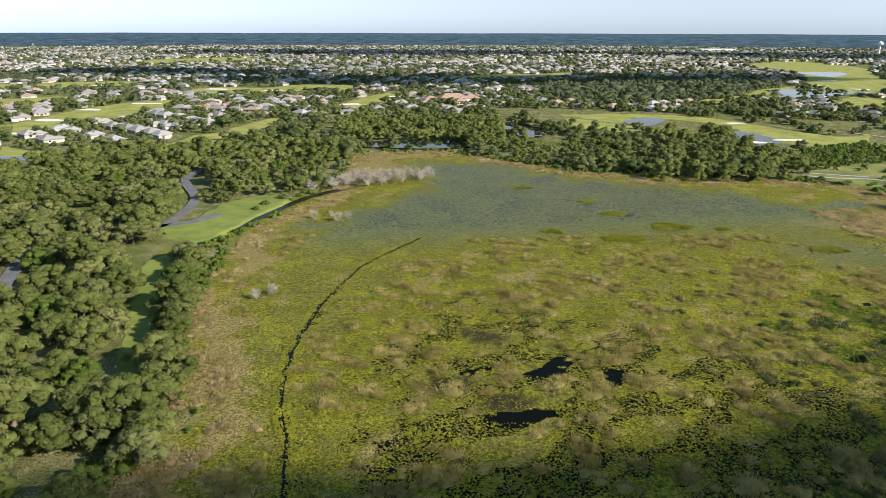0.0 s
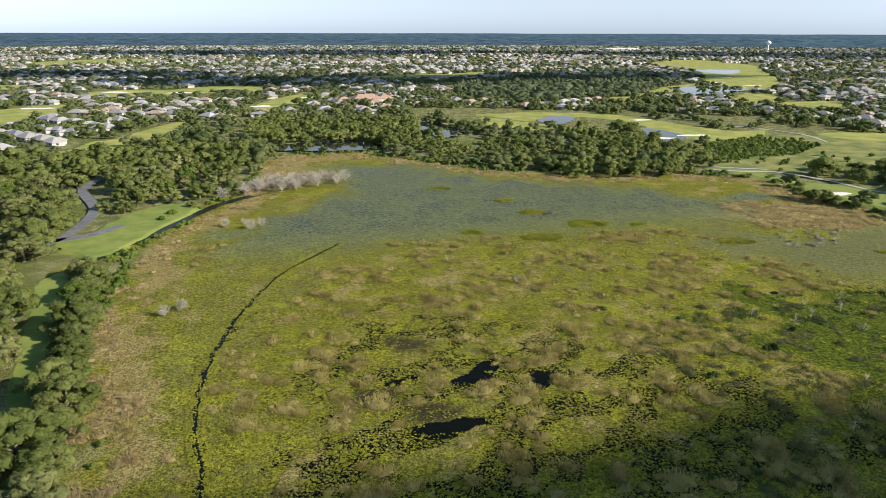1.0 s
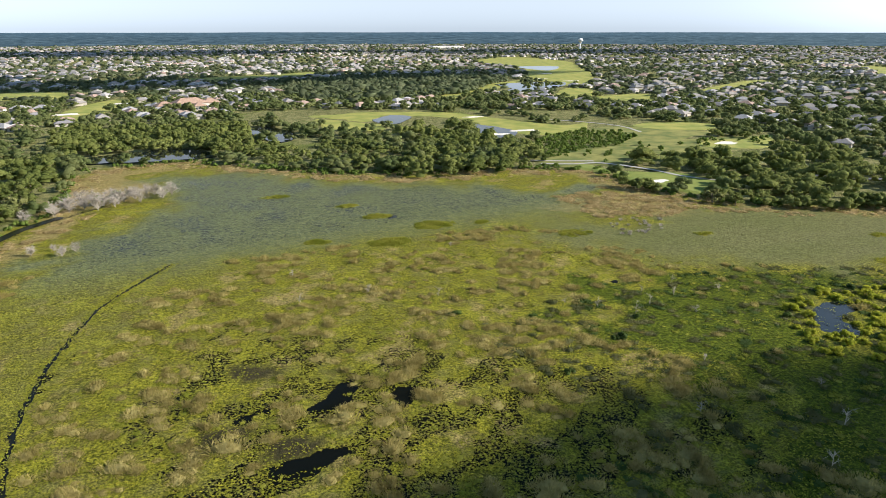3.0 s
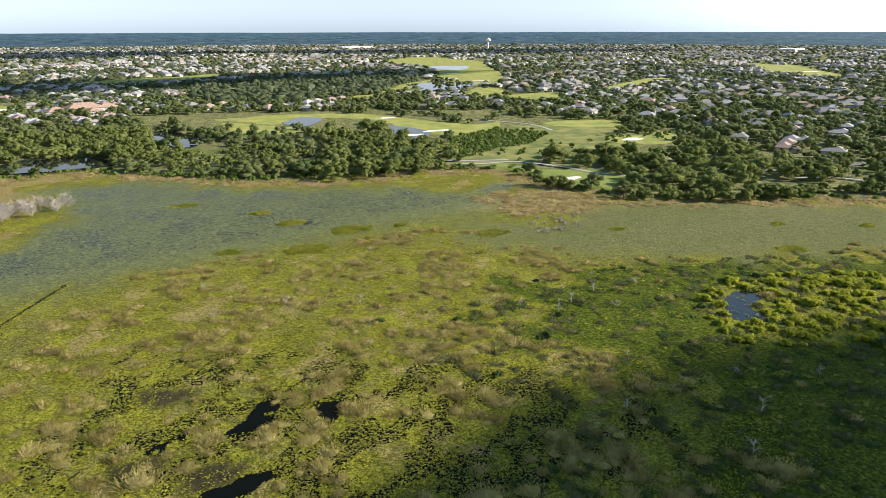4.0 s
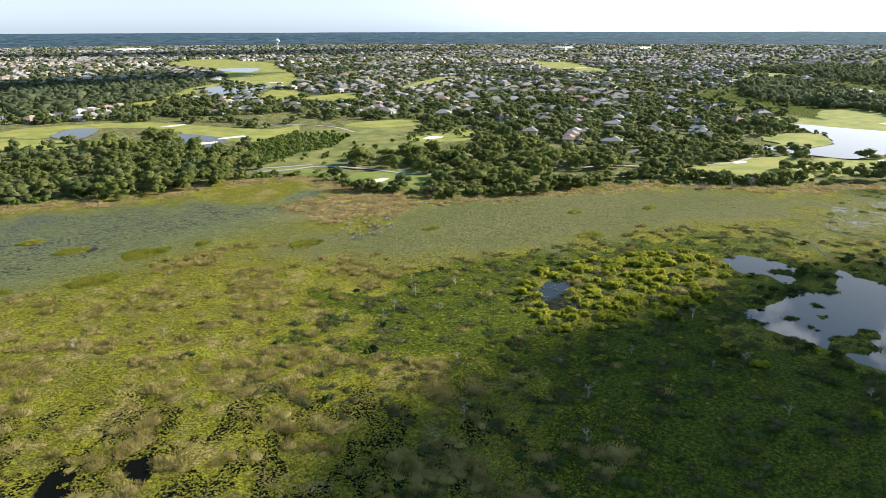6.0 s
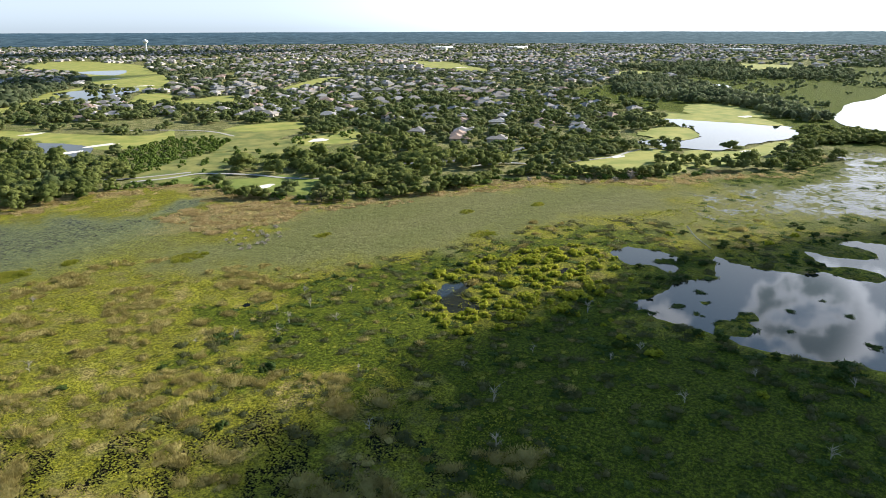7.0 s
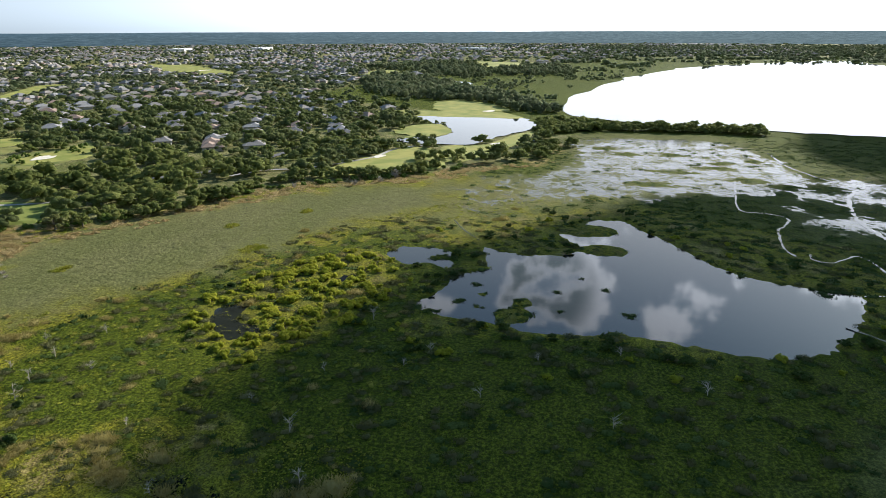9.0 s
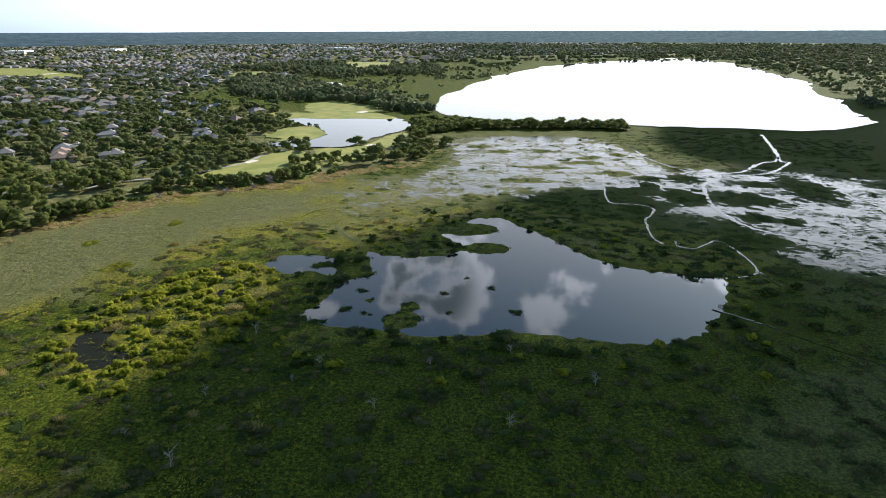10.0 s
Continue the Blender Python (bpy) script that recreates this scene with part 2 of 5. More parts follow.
# ---- the plan: outlines of land and water, metres ----
rng = np.random.default_rng(7)
MARSH = [(-64, 20), (-60, 112), (-52, 128), (-64, 155), (-74, 187), (-79, 227), (-80, 262), (-72, 318), (-60, 342), (-57, 400), (-58, 450), (-48, 468), (0, 474), (30, 450), (75, 407), (122, 386), (190, 380),
         (228, 362), (222, 322), (230, 292), (250, 262), (302, 240), (340, 218), (390, 156), (425, 135), (440, 112), (540, 100), (600, 60), (590, -200), (300, -500), (-60, -400)]
POND_EDGE = [(199, 101), (214, 98), (230, 95), (238, 87), (262, 95), (268, 99), (257, 86), (257, 74), (261, 61), (270, 57), (286, 68), (301, 63), (312, 57), (315, 45), (300, 36), (281, 22), (264, 13), (254, 5),
             (250, -7), (246, -16), (243, -31), (225, -27), (211, -19), (197, -11), (190, 3), (191, 16), (194, 29), (195, 42), (190, 54), (189, 68), (194, 80), (193, 90)]
POOL_EDGE = [(245, 128), (255, 125), (256, 113), (252, 105), (235, 101), (239, 111), (234, 117)]
WILLOW_POOL = [(173, 156), (183, 159), (185, 153), (173, 147), (173, 141), (166, 137), (163, 143), (165, 149)]
SLOUGH = [(-46, 115), (-57, 141), (-58, 160), (-66, 205), (-56, 285), (-20, 340), (-7, 364), (-25, 430), (34, 432), (69, 387), (149, 350), (185, 305), (160, 234), (119, 269), (71, 261), (15, 261), (-9, 233), (-25, 196), (-32, 158), (-32, 115)]
PALE_MAT = [(125, 255), (158, 212), (201, 185), (271, 163), (316, 132), (365, 130), (345, 190), (290, 235), (235, 262), (176, 280)]
FLATS = [(300, 120), (354, 128), (403, 134), (500, 112), (562, 75), (570, 0), (505, -50), (430, -90), (430, -130), (390, -160), (300, -180), (240, -90), (254, -62), (287, -55), (325, -40), (345, -5), (362, 42), (335, 85)]
WILLOWS = [(156, 150), (170, 165), (190, 168), (222, 157), (246, 141), (236, 120), (199, 112), (172, 116), (150, 132)]
LILIES = [(-25, 90), (-20, 166), (3, 210), (29, 200), (68, 172), (99, 150), (108, 125), (110, 90)]
LUSH = [(101, 163), (120, 195), (160, 195), (200, 185), (262, 150), (290, 125), (255, 95), (187, 96), (150, 60), (110, 90), (120, 130)]
LAGOON = [(492, 210), (523, 211), (538, 189), (578, 198), (640, 247), (651, 201), (659, 155), (603, 127), (533, 146), (491, 162)]
LAKE_EDGE = [(735, 127), (1020, 104), (1431, 19), (1732, -144), (1951, -387), (1740, -443), (1216, -405), (958, -346), (764, -296), (646, -259), (600, -179), (618, -98), (622, -48), (655, 45)]


def edge_distance(poly, x, y):
    """Signed distance to a closed outline, positive inside."""
    d, inside = np.full(x.shape, 1e9), np.zeros(x.shape, bool)
    for (ax, ay), (bx, by) in zip(poly, poly[1:] + poly[:1]):
        ux, uy = bx - ax, by - ay
        k = np.clip(((x - ax) * ux + (y - ay) * uy) / (ux * ux + uy * uy), 0, 1)
        d = np.minimum(d, np.hypot(x - ax - k * ux, y - ay - k * uy))
        if by != ay:
            inside ^= ((ay > y) != (by > y)) & (x < ux * (y - ay) / (by - ay) + ax)
    return np.where(inside, d, -d)


def line_distance(line, x, y):
    d = np.full(x.shape, 1e9)
    for (ax, ay), (bx, by) in zip(line, line[1:]):
        ux, uy = bx - ax, by - ay
        k = np.clip(((x - ax) * ux + (y - ay) * uy) / (ux * ux + uy * uy), 0, 1)
        d = np.minimum(d, np.hypot(x - ax - k * ux, y - ay - k * uy))
    return d


def waves(x, y, size, seed, octaves=3):
    """Smooth random field, about -1 to 1."""
    r, out, amp, total = np.random.default_rng(seed), 0.0, 1.0, 0.0
    for k in range(octaves):
        for _ in range(4):
            a, p = r.uniform(0, 2 * math.pi), r.uniform(0, 2 * math.pi)
            w = 2 * math.pi / size * r.uniform(0.7, 1.4)
            out = out + amp * np.sin(w * (x * math.cos(a) + y * math.sin(a)) + p + 1.3 * np.sin(w * 0.6 * (y * math.cos(a) - x * math.sin(a)) + 2 * p))
        total, amp, size = total + 2 * amp, amp * 0.55, size * 0.45
    return out / total


def step(v, lo, hi):
    k = np.clip((v - lo) / (hi - lo), 0, 1)
    return k * k * (3 - 2 * k)


def blob(x, y, cx, cy, rx, ry):
    return 1 - np.hypot((x - cx) / rx, (y - cy) / ry)


def graded(lo, hi, pitch, end, growth):
    core = list(np.arange(lo, hi + pitch / 2, pitch))
    s, v = pitch, core[-1]
    while v < end:
        s *= growth
        v += s
        core.append(v)
    s, v = pitch, core[0]
    while v > -end:
        s *= growth
        v -= s
        core.insert(0, v)
    return np.array(core)


def np_mesh(name, verts, faces, mats, index=None, layers=None, smooth=False):
    """A mesh from arrays; faces all have the same number of corners."""
    me = bpy.data.meshes.new(name)
    verts, faces = np.asarray(verts, np.float32), np.asarray(faces, np.int32)
    n, c = faces.shape
    me.vertices.add(len(verts))
    me.vertices.foreach_set("co", verts.ravel())
    me.loops.add(n * c)
    me.loops.foreach_set("vertex_index", faces.ravel())
    me.polygons.add(n)
    me.polygons.foreach_set("loop_start", np.arange(0, n * c, c, dtype=np.int32))
    if index is not None:
        me.polygons.foreach_set("material_index", np.asarray(index, np.int32))
    me.polygons.foreach_set("use_smooth", np.full(n, smooth))
    for m in mats:
        me.materials.append(m)
    me.update(calc_edges=True)
    for key, values in (layers or {}).items():
        me.attributes.new(key, "FLOAT", "POINT").data.foreach_set("value", np.asarray(values, np.float32).ravel())
    return me


# small islands in the pond: centre and radii
ISLETS = [(296, 60, 10, 15), (270, 50, 8, 9), (200, 72, 7, 6), (210, 71, 4, 3.5), (208, 39, 2.2, 2), (246, 108, 4, 4), (275, 84, 14, 15), (205, 90, 2.5, 2), (214, 84, 2.0, 1.8), (203, 83, 1.6, 1.8),
          (222, 88, 1.5, 1.5), (250, -8, 3, 2.5), (197, 96, 2, 2.5), (236, 55, 1.2, 0.9), (228, 47, 1.1, 0.9), (222, 62, 1.0, 0.8), (206, 58, 1.0, 0.8)]
HOLES = [(42, 150, 2.7, 3.4, 0), (29, 157.5, 3.2, 2.0, 0.4), (24.5, 152, 4.6, 1.7, 0.35), (18.5, 132, 5.4, 2.3, 0.15), (13.5, 130.5, 3.0, 1.2, -0.2), (8, 152, 4.0, 0.9, 0.5), (130, 197, 3.5, 1.2, -0.6), (215, 132.5, 3.5, 2.0, 0.3), (85, 303.5, 2.6, 1.3, 0.2)]
MUDS = [(15, 138, 6, 4.5), (1, 147, 8, 5), (10, 174, 7, 6), (27, 150, 4, 2.4), (2, 118, 5, 3)]
CHANNEL = [(-27, 95), (-32, 123), (-36, 136), (-39, 161), (-37, 194), (-29, 230), (-21, 246), (-8, 268)]
CANAL_LINE = [(-100, 215), (-98, 232), (-97, 246), (-95, 260), (-87, 279), (-80, 299), (-72, 322), (-66, 336), (-54, 352), (-40, 366)]
CREEKS = [[(582, -153), (534, -143), (489, -133), (465, -123), (458, -112), (430, -93), (422, -78), (395, -63), (375, -58), (346, -54), (327, -55), (305, -62), (285, -85), (255, -115)],
          [(415, -11), (372, -7), (348, -7), (345, -18), (338, -25), (323, -21), (317, -18), (290, -16), (281, -19)], [(286, -24), (279, -24), (277, -30), (287, -39), (283, -43), (269, -45), (256, -45), (248, -42), (243, -31)],
          [(216, -20), (206, -31), (195, -40), (180, -55)], [(297, 116), (283, 108), (270, 98)], [(517, -42), (474, -45), (447, -53), (429, -62), (426, -76)], [(251, -45), (243, -46), (236, -47)], [(483, -131), (464, -127), (461, -130), (428, -108), (417, -85)]]
# rush beds on the shining flats: centre and radii; and closed banks of rushes
BEDS = [(363, -45, 16, 11), (360, -72, 15, 15), (385, -112, 30, 11), (324, -67, 7, 8), (407, -55, 9, 8), (437, -56, 9, 6), (395, -91, 7, 12), (395, 33, 6, 12), (487, 48, 6, 7), (492, 21, 6, 7), (451, -5, 5, 10), (507, 65, 6, 7), (468, -8, 5, 5), (480, -28, 6, 4), (365, 112, 4, 9), (345, 19, 9, 9), (319, -81, 5, 5), (433, 20, 4, 13), (419, -19, 7, 8), (406, -35, 7, 7)]
BANKS = [[(601, -35), (609, -84), (597, -156), (541, -142), (487, -120), (455, -99), (453, -86), (438, -76), (444, -52), (483, -43), (552, -30)], [(576, -167), (565, -179), (555, -223), (470, -184), (493, -152), (480, -135)],
         [(332, 44), (357, 28), (375, 13), (372, -6), (389, -31), (342, -30), (316, -21), (308, -24), (302, -40), (314, -58), (292, -64), (268, -60), (244, -65), (218, -28), (245, -14), (291, 20)], [(482, 116), (529, 103), (483, 83), (432, 84), (403, 100), (395, 128), (379, 131), (380, 141), (415, 126)]]

gx, gy = graded(-110, 540, 2.7, 4950, 1.075), graded(-170, 420, 2.7, 4950, 1.075)
X, Y = np.meshgrid(gx, gy)
X = X + 0.35 * waves(X, Y, 9, 91) * (np.abs(X) < 600)
Y = Y + 0.35 * waves(X, Y, 9, 92) * (np.abs(Y) < 600)
wob = 4.0 * waves(X, Y, 30, 1) + 1.2 * waves(X, Y, 7, 2)
d_marsh = edge_distance(MARSH, X, Y) + wob
FAR_MARSH = [(560, 118), (620, 130), (720, 300), (800, 430), (1000, 460), (1400, 330), (2100, 100), (2300, -500), (600, -700), (560, -400)]
d_far = edge_distance(FAR_MARSH, X, Y) + 3 * wob
land = step(-np.maximum(d_marsh, d_far), -2, 6)
dry = (1 - step(d_far, -40, 0)) * np.clip(step(26 - np.abs(d_marsh - 8), 4, 26) * (0.62 + 0.5 * waves(X, Y, 40, 3)), 0, 1)
dry = np.maximum(dry, 0.85 * step(edge_distance([(165, 318), (212, 300), (230, 262), (300, 228), (330, 212), (300, 208), (245, 236), (185, 258), (165, 285)], X, Y) + 6 * waves(X, Y, 20, 4), -4, 8))
dry = np.maximum(dry, 0.8 * step(edge_distance([(-62, 345), (-30, 372), (-8, 395), (-30, 440), (10, 460), (-40, 470), (-60, 430)], X, Y) + wob, -4, 6))
CAPE = [(153, 292), (171, 309), (187, 314), (210, 306), (224, 286), (226, 272), (204, 262), (183, 268), (162, 274)]
CAPE_GREEN = [(152, 285), (179, 276), (196, 252), (174, 247), (156, 264)]
INLET = [(166, 315), (202, 337), (214, 326), (203, 317), (184, 313)]
dry = np.maximum(dry, 0.8 * step(edge_distance(CAPE, X, Y) + 1.2 * wob, -4, 6))
dry = dry * (1 - 0.9 * step(edge_distance(CAPE_GREEN, X, Y) + wob, -3, 5))
in_lily = step(edge_distance(LILIES, X, Y) + 2 * wob, -6, 10)
in_slough = step(edge_distance(SLOUGH, X, Y) + 2.5 * wob, -12, 14) * (0.12 + 0.88 * step(Y - 0.15 * X, 238, 292))
in_slough = np.maximum(in_slough, step(edge_distance(INLET, X, Y) + wob, -3, 5))
in_pale = step(edge_distance(PALE_MAT, X, Y) + 2.5 * wob, -12, 14)
in_pale = in_pale * (1 - 0.9 * step(edge_distance(CAPE_GREEN, X, Y) + wob, -3, 5)) * (1 - 0.8 * step(edge_distance(CAPE, X, Y) + wob, -3, 5))
in_flats = step(edge_distance(FLATS, X, Y) + 4 * wob, -38, 14)
lush = step(edge_distance(LUSH, X, Y) + 4 * wob, -14, 14)
lush = np.maximum(lush, step(edge_distance([(60, 60), (110, 110), (180, 100), (190, 60), (190, 0), (260, -60), (300, -30), (345, 40), (300, 110), (262, 150), (420, 0), (300, -200), (60, -200)], X, Y) + 2 * wob, -8, 8) * 0.9)
lush = np.maximum(lush, 0.8 * step(d_far, 0, 20) * (0.8 + 0.5 * waves(X, Y, 90, 6)))
lush = np.maximum(lush, 0.9 * step(X - 0.3 * Y, 320, 380))
lush = lush * (1 - 0.65 * step(edge_distance(WILLOWS, X, Y) + 2 * wob, -6, 6))
patch = waves(X, Y, 24, 8)
dry = np.maximum(dry, np.clip(0.18 + 0.6 * patch, 0, 0.8) * (1 - in_slough) * (1 - in_pale) * (1 - lush) * (d_marsh > 0))
canal = line_distance(CANAL_LINE, X, Y)
cover = 1.0 - 0.505 * in_lily * step(waves(X, Y, 20, 9) + 0.42, 0.0, 0.15)
cover = np.minimum(cover, 1.0 - 0.462 * in_slough * (0.96 + 0.1 * waves(X, Y, 35, 10)))
cover = np.minimum(cover, 1.0 - (0.36 + 0.06 * waves(X, Y, 60, 19)) * in_pale)
flat_veg = step(0.4 * waves(X, Y, 46, 11, 4) + 0.9 * waves(X, Y, 15, 12), 0.3, 0.8)
beds = np.max([step(blob(X, Y, *b) + 0.4 * waves(X, Y, 13, 13) + 0.25 * waves(X, Y, 6, 16), -0.12, 0.2) for b in BEDS] + [step(edge_distance(b, X, Y) + 6 * waves(X, Y, 26, 14) + 4 * waves(X, Y, 9, 15), -3, 3) for b in BANKS], axis=0)
in_flats = in_flats * (1 - 0.92 * beds)
cover = np.minimum(cover, 1.0 - in_flats * (0.53 + 0.05 * waves(X, Y, 38, 21) - 0.05 * flat_veg - 0.07 * step(Y, 40, 130)))
cover = np.where((d_marsh < 0) & (canal > 8), 1.0, cover)
mud = np.zeros(X.shape)
# bare water shows among the plants along the channel
side = line_distance(CHANNEL, X - 4, Y)
cover = np.minimum(cover, 1 - 0.44 * step(8 + 5 * waves(X, Y, 16, 17) - side, 0, 10))
# grassy isles in the slough: centre, radii and the number of tufts on each
ISLES = [(78, 306, 6, 3, 40), (97, 284, 9, 5.5, 80), (72, 266, 9, 5, 70), (46, 276, 4.5, 2.5, 22), (118, 281, 4, 2.2, 14), (148, 252, 7, 4.5, 28), (236, 179, 6, 3.5, 24), (293, 186, 3.5, 2.2, 12), (70, 330, 6, 2.6, 18), (40, 360, 6, 3.5, 18), (196, 232, 3, 2, 8), (262, 205, 3, 1.6, 8)]
isles = np.zeros(X.shape)
for cx, cy, rx, ry, k in ISLES:
    isles = np.maximum(isles, step(blob(X, Y, cx, cy, rx, ry) + 0.08 * wob, -0.1, 0.25))
cover = np.maximum(cover, isles)
lush = np.maximum(lush, 0.55 * isles)
depth = np.zeros(X.shape)
for cx, cy, rx, ry in MUDS:
    mud = np.maximum(mud, step(blob(X, Y, cx, cy, rx, ry) + 0.1 * wob, 0.0, 0.25))
cover = np.maximum(cover, mud)
for cx, cy, rx, ry, tilt in HOLES:
    dx, dy = X - cx, Y - cy
    u, v = dx * math.cos(tilt) + dy * math.sin(tilt), dy * math.cos(tilt) - dx * math.sin(tilt)
    cover = np.minimum(cover, 1 - step(blob(u, v, 0, 0, rx * 1.25, ry * 1.25) + 0.07 * wob, -0.05, 0.25))
pond = np.maximum(np.maximum(edge_distance(POND_EDGE, X, Y), edge_distance(POOL_EDGE, X, Y)), edge_distance(WILLOW_POOL, X, Y)) + 0.25 * wob
for cx, cy, rx, ry in ISLETS:
    pond = np.minimum(pond, -min(rx, ry) * blob(X, Y, cx, cy, rx, ry) + 0.2 * wob)
depth = np.maximum(depth, step(pond, -2.3, 4.5))
cover = np.minimum(cover, 1 - 0.5 * step(3.0 - canal + 0.5 * wob, -1.5, 1.5))
land = land * (1 - step(9 - canal, 0, 3))
cover = np.minimum(cover, 1 - 0.62 * step(2.6 + 1.5 * waves(X, Y, 8, 18) - line_distance(CHANNEL, X, Y), 0, 3))
cuts = np.minimum(line_distance(CHANNEL, X, Y), np.min([line_distance(c, X, Y) for c in CREEKS], axis=0))
rise = 0.18 + 0.12 * waves(X, Y, 6, 20) * (d_marsh > 0) * step(cuts, 3, 7) + 0.5 * step(-d_marsh, 0, 12) + 0.5 * step(-d_marsh, 30, 200)
Z = rise - 0.9 * depth
nx, ny = len(gx), len(gy)
ij = np.arange(nx * ny).reshape(ny, nx)
quads = np.stack([ij[:-1, :-1], ij[:-1, 1:], ij[1:, 1:], ij[1:, :-1]], -1).reshape(-1, 4)
me = np_mesh("ground", np.stack([X, Y, Z], -1).reshape(-1, 3), quads, [GROUND], None, dict(cover=cover, flats=in_flats, dry=dry, lush=lush, land=land, mud=mud, pale=np.maximum(np.maximum(in_pale, 0.75 * in_flats), 0.5 * step(edge_distance([(195, -62), (170, -20), (135, 5), (120, -40), (150, -80)], X, Y) + 2 * wob, -4, 10)), slough=in_slough * (d_marsh > 0) * (1 - isles)), True)
tagged(new("ground", me), "flat marsh and suburban land with floating plants and grass", "ground", kind="structure")


def smooth_outline(points, per=6, wobble=0.0, seed=0):
    """A closed Catmull-Rom curve through the corners of a plan."""
    p = np.array(points, float)
    out = []
    for i in range(len(p)):
        a, b, c, d = p[i - 1], p[i], p[(i + 1) % len(p)], p[(i + 2) % len(p)]
        for k in range(per):
            t = k / per
            out.append(0.5 * (2 * b + (c - a) * t + (2 * a - 5 * b + 4 * c - d) * t * t + (3 * b - a - 3 * c + d) * t ** 3))
    out = np.array(out)
    if wobble:
        out = out + wobble * np.stack([waves(out[:, 0], out[:, 1], wobble * 9, seed), waves(out[:, 0], out[:, 1], wobble * 9, seed + 1)], 1)
    return out


def patch_of(name, points, z, material, label, category, wobble=1.0, rim=0.12, kind="structure", flare=0.0):
    """A flat patch of lawn, sand or water with a rounded outline and a low rim, which may slope outwards as a bank."""
    ring = smooth_outline(points, 6, wobble, int(abs(points[0][0])) + 3)
    way = np.roll(ring, -1, 0) - np.roll(ring, 1, 0)
    out = np.stack([way[:, 1], -way[:, 0]], 1) / (np.hypot(way[:, 0], way[:, 1])[:, None] + 1e-9)
    area = np.sum(ring[:, 0] * np.roll(ring[:, 1], -1) - ring[:, 1] * np.roll(ring[:, 0], -1))
    foot = ring + out * math.copysign(flare, area)
    bm = bmesh.new()
    top = [bm.verts.new((x, y, z)) for x, y in ring]
    low = [bm.verts.new((x, y, z - rim)) for x, y in foot]
    bm.faces.new(top)
    for i in range(len(top)):
        bm.faces.new((top[i - 1], low[i - 1], low[i], top[i]))
    bmesh.ops.triangulate(bm, faces=bm.faces[:1])
    bmesh.ops.recalc_face_normals(bm, faces=bm.faces)
    me = bpy.data.meshes.new(name)
    bm.to_mesh(me)
    bm.free()
    me.materials.append(material)
    return tagged(new(name, me), label, category, kind=kind)


def strip(name, line, width, z, material, label, category):
    """A road or path along a line, with a small thickness."""
    p = np.array(line, float)
    pts = []
    for i in range(len(p) - 1):
        a, b, c, d = p[max(i - 1, 0)], p[i], p[i + 1], p[min(i + 2, len(p) - 1)]
        for k in range(8):
            t = k / 8
            pts.append(0.5 * (2 * b + (c - a) * t + (2 * a - 5 * b + 4 * c - d) * t * t + (3 * b - a - 3 * c + d) * t ** 3))
    pts = np.array(pts + [p[-1]])
    way = np.gradient(pts, axis=0)
    side = np.stack([-way[:, 1], way[:, 0]], 1) / np.hypot(way[:, 0], way[:, 1])[:, None] * width / 2
    n = len(pts)
    v = [np.c_[pts + s * side, np.full(n, h)] for s, h in ((1, z - 0.1), (1, z), (-1, z), (-1, z - 0.1))]
    f = [(r * n + i, r * n + i + 1, (r + 1) * n + i + 1, (r + 1) * n + i) for r in range(3) for i in range(n - 1)]
    return tagged(new(name, np_mesh(name, np.concatenate(v), f, [material])), label, category, kind="structure")


def ditch(name, line, width, label, material, seed):
    """A narrow winding cut of open water with ragged banks."""
    p, pts = np.array(line, float), []
    for i in range(len(p) - 1):
        a, b, c, d = p[max(i - 1, 0)], p[i], p[i + 1], p[min(i + 2, len(p) - 1)]
        n = max(4, int(np.hypot(*(c - b)) / 1.2))
        for k in range(n):
            t = k / n
            pts.append(0.5 * (2 * b + (c - a) * t + (2 * a - 5 * b + 4 * c - d) * t * t + (3 * b - a - 3 * c + d) * t ** 3))
    pts = np.array(pts)
    way = np.gradient(pts, axis=0)
    side = np.stack([-way[:, 1], way[:, 0]], 1) / np.hypot(way[:, 0], way[:, 1])[:, None] * width / 2
    r = np.random.default_rng(seed)
    pts = pts + side * (0.8 * waves(pts[:, 0], pts[:, 1], 9, seed))[:, None]
    n = len(pts)
    wide = 1 + 0.45 * waves(pts[:, 0], pts[:, 1], 14, seed + 5)[:, None]
    v = [np.c_[pts + s * side * wide * r.uniform(0.6, 1.35, (n, 1)), np.full(n, h)] for s, h in ((1, 0.1), (0.9, 0.25), (-0.9, 0.25), (-1, 0.1))]
    f = [(q * n + i, q * n + i + 1, (q + 1) * n + i + 1, (q + 1) * n + i) for q in range(3) for i in range(n - 1)]
    return tagged(new(name, np_mesh(name, np.concatenate(v), f, [material])), label, "channel", kind="structure")


ditch("water_channel", CHANNEL, 1.15, "narrow dark channel winding through floating plants", CANAL, 5)
strip("water_canal", CANAL_LINE[2:9], 4.2, 0.8, CANAL, "straight dark canal between lawn and reeds", "canal")
for k, c in enumerate(CREEKS):
    ditch("water_creek", c, (2.2, 1.0, 0.8, 0.5, 0.4, 1.0, 0.7, 1.9)[k], "shining creek winding through the marsh", POND, 20 + k)

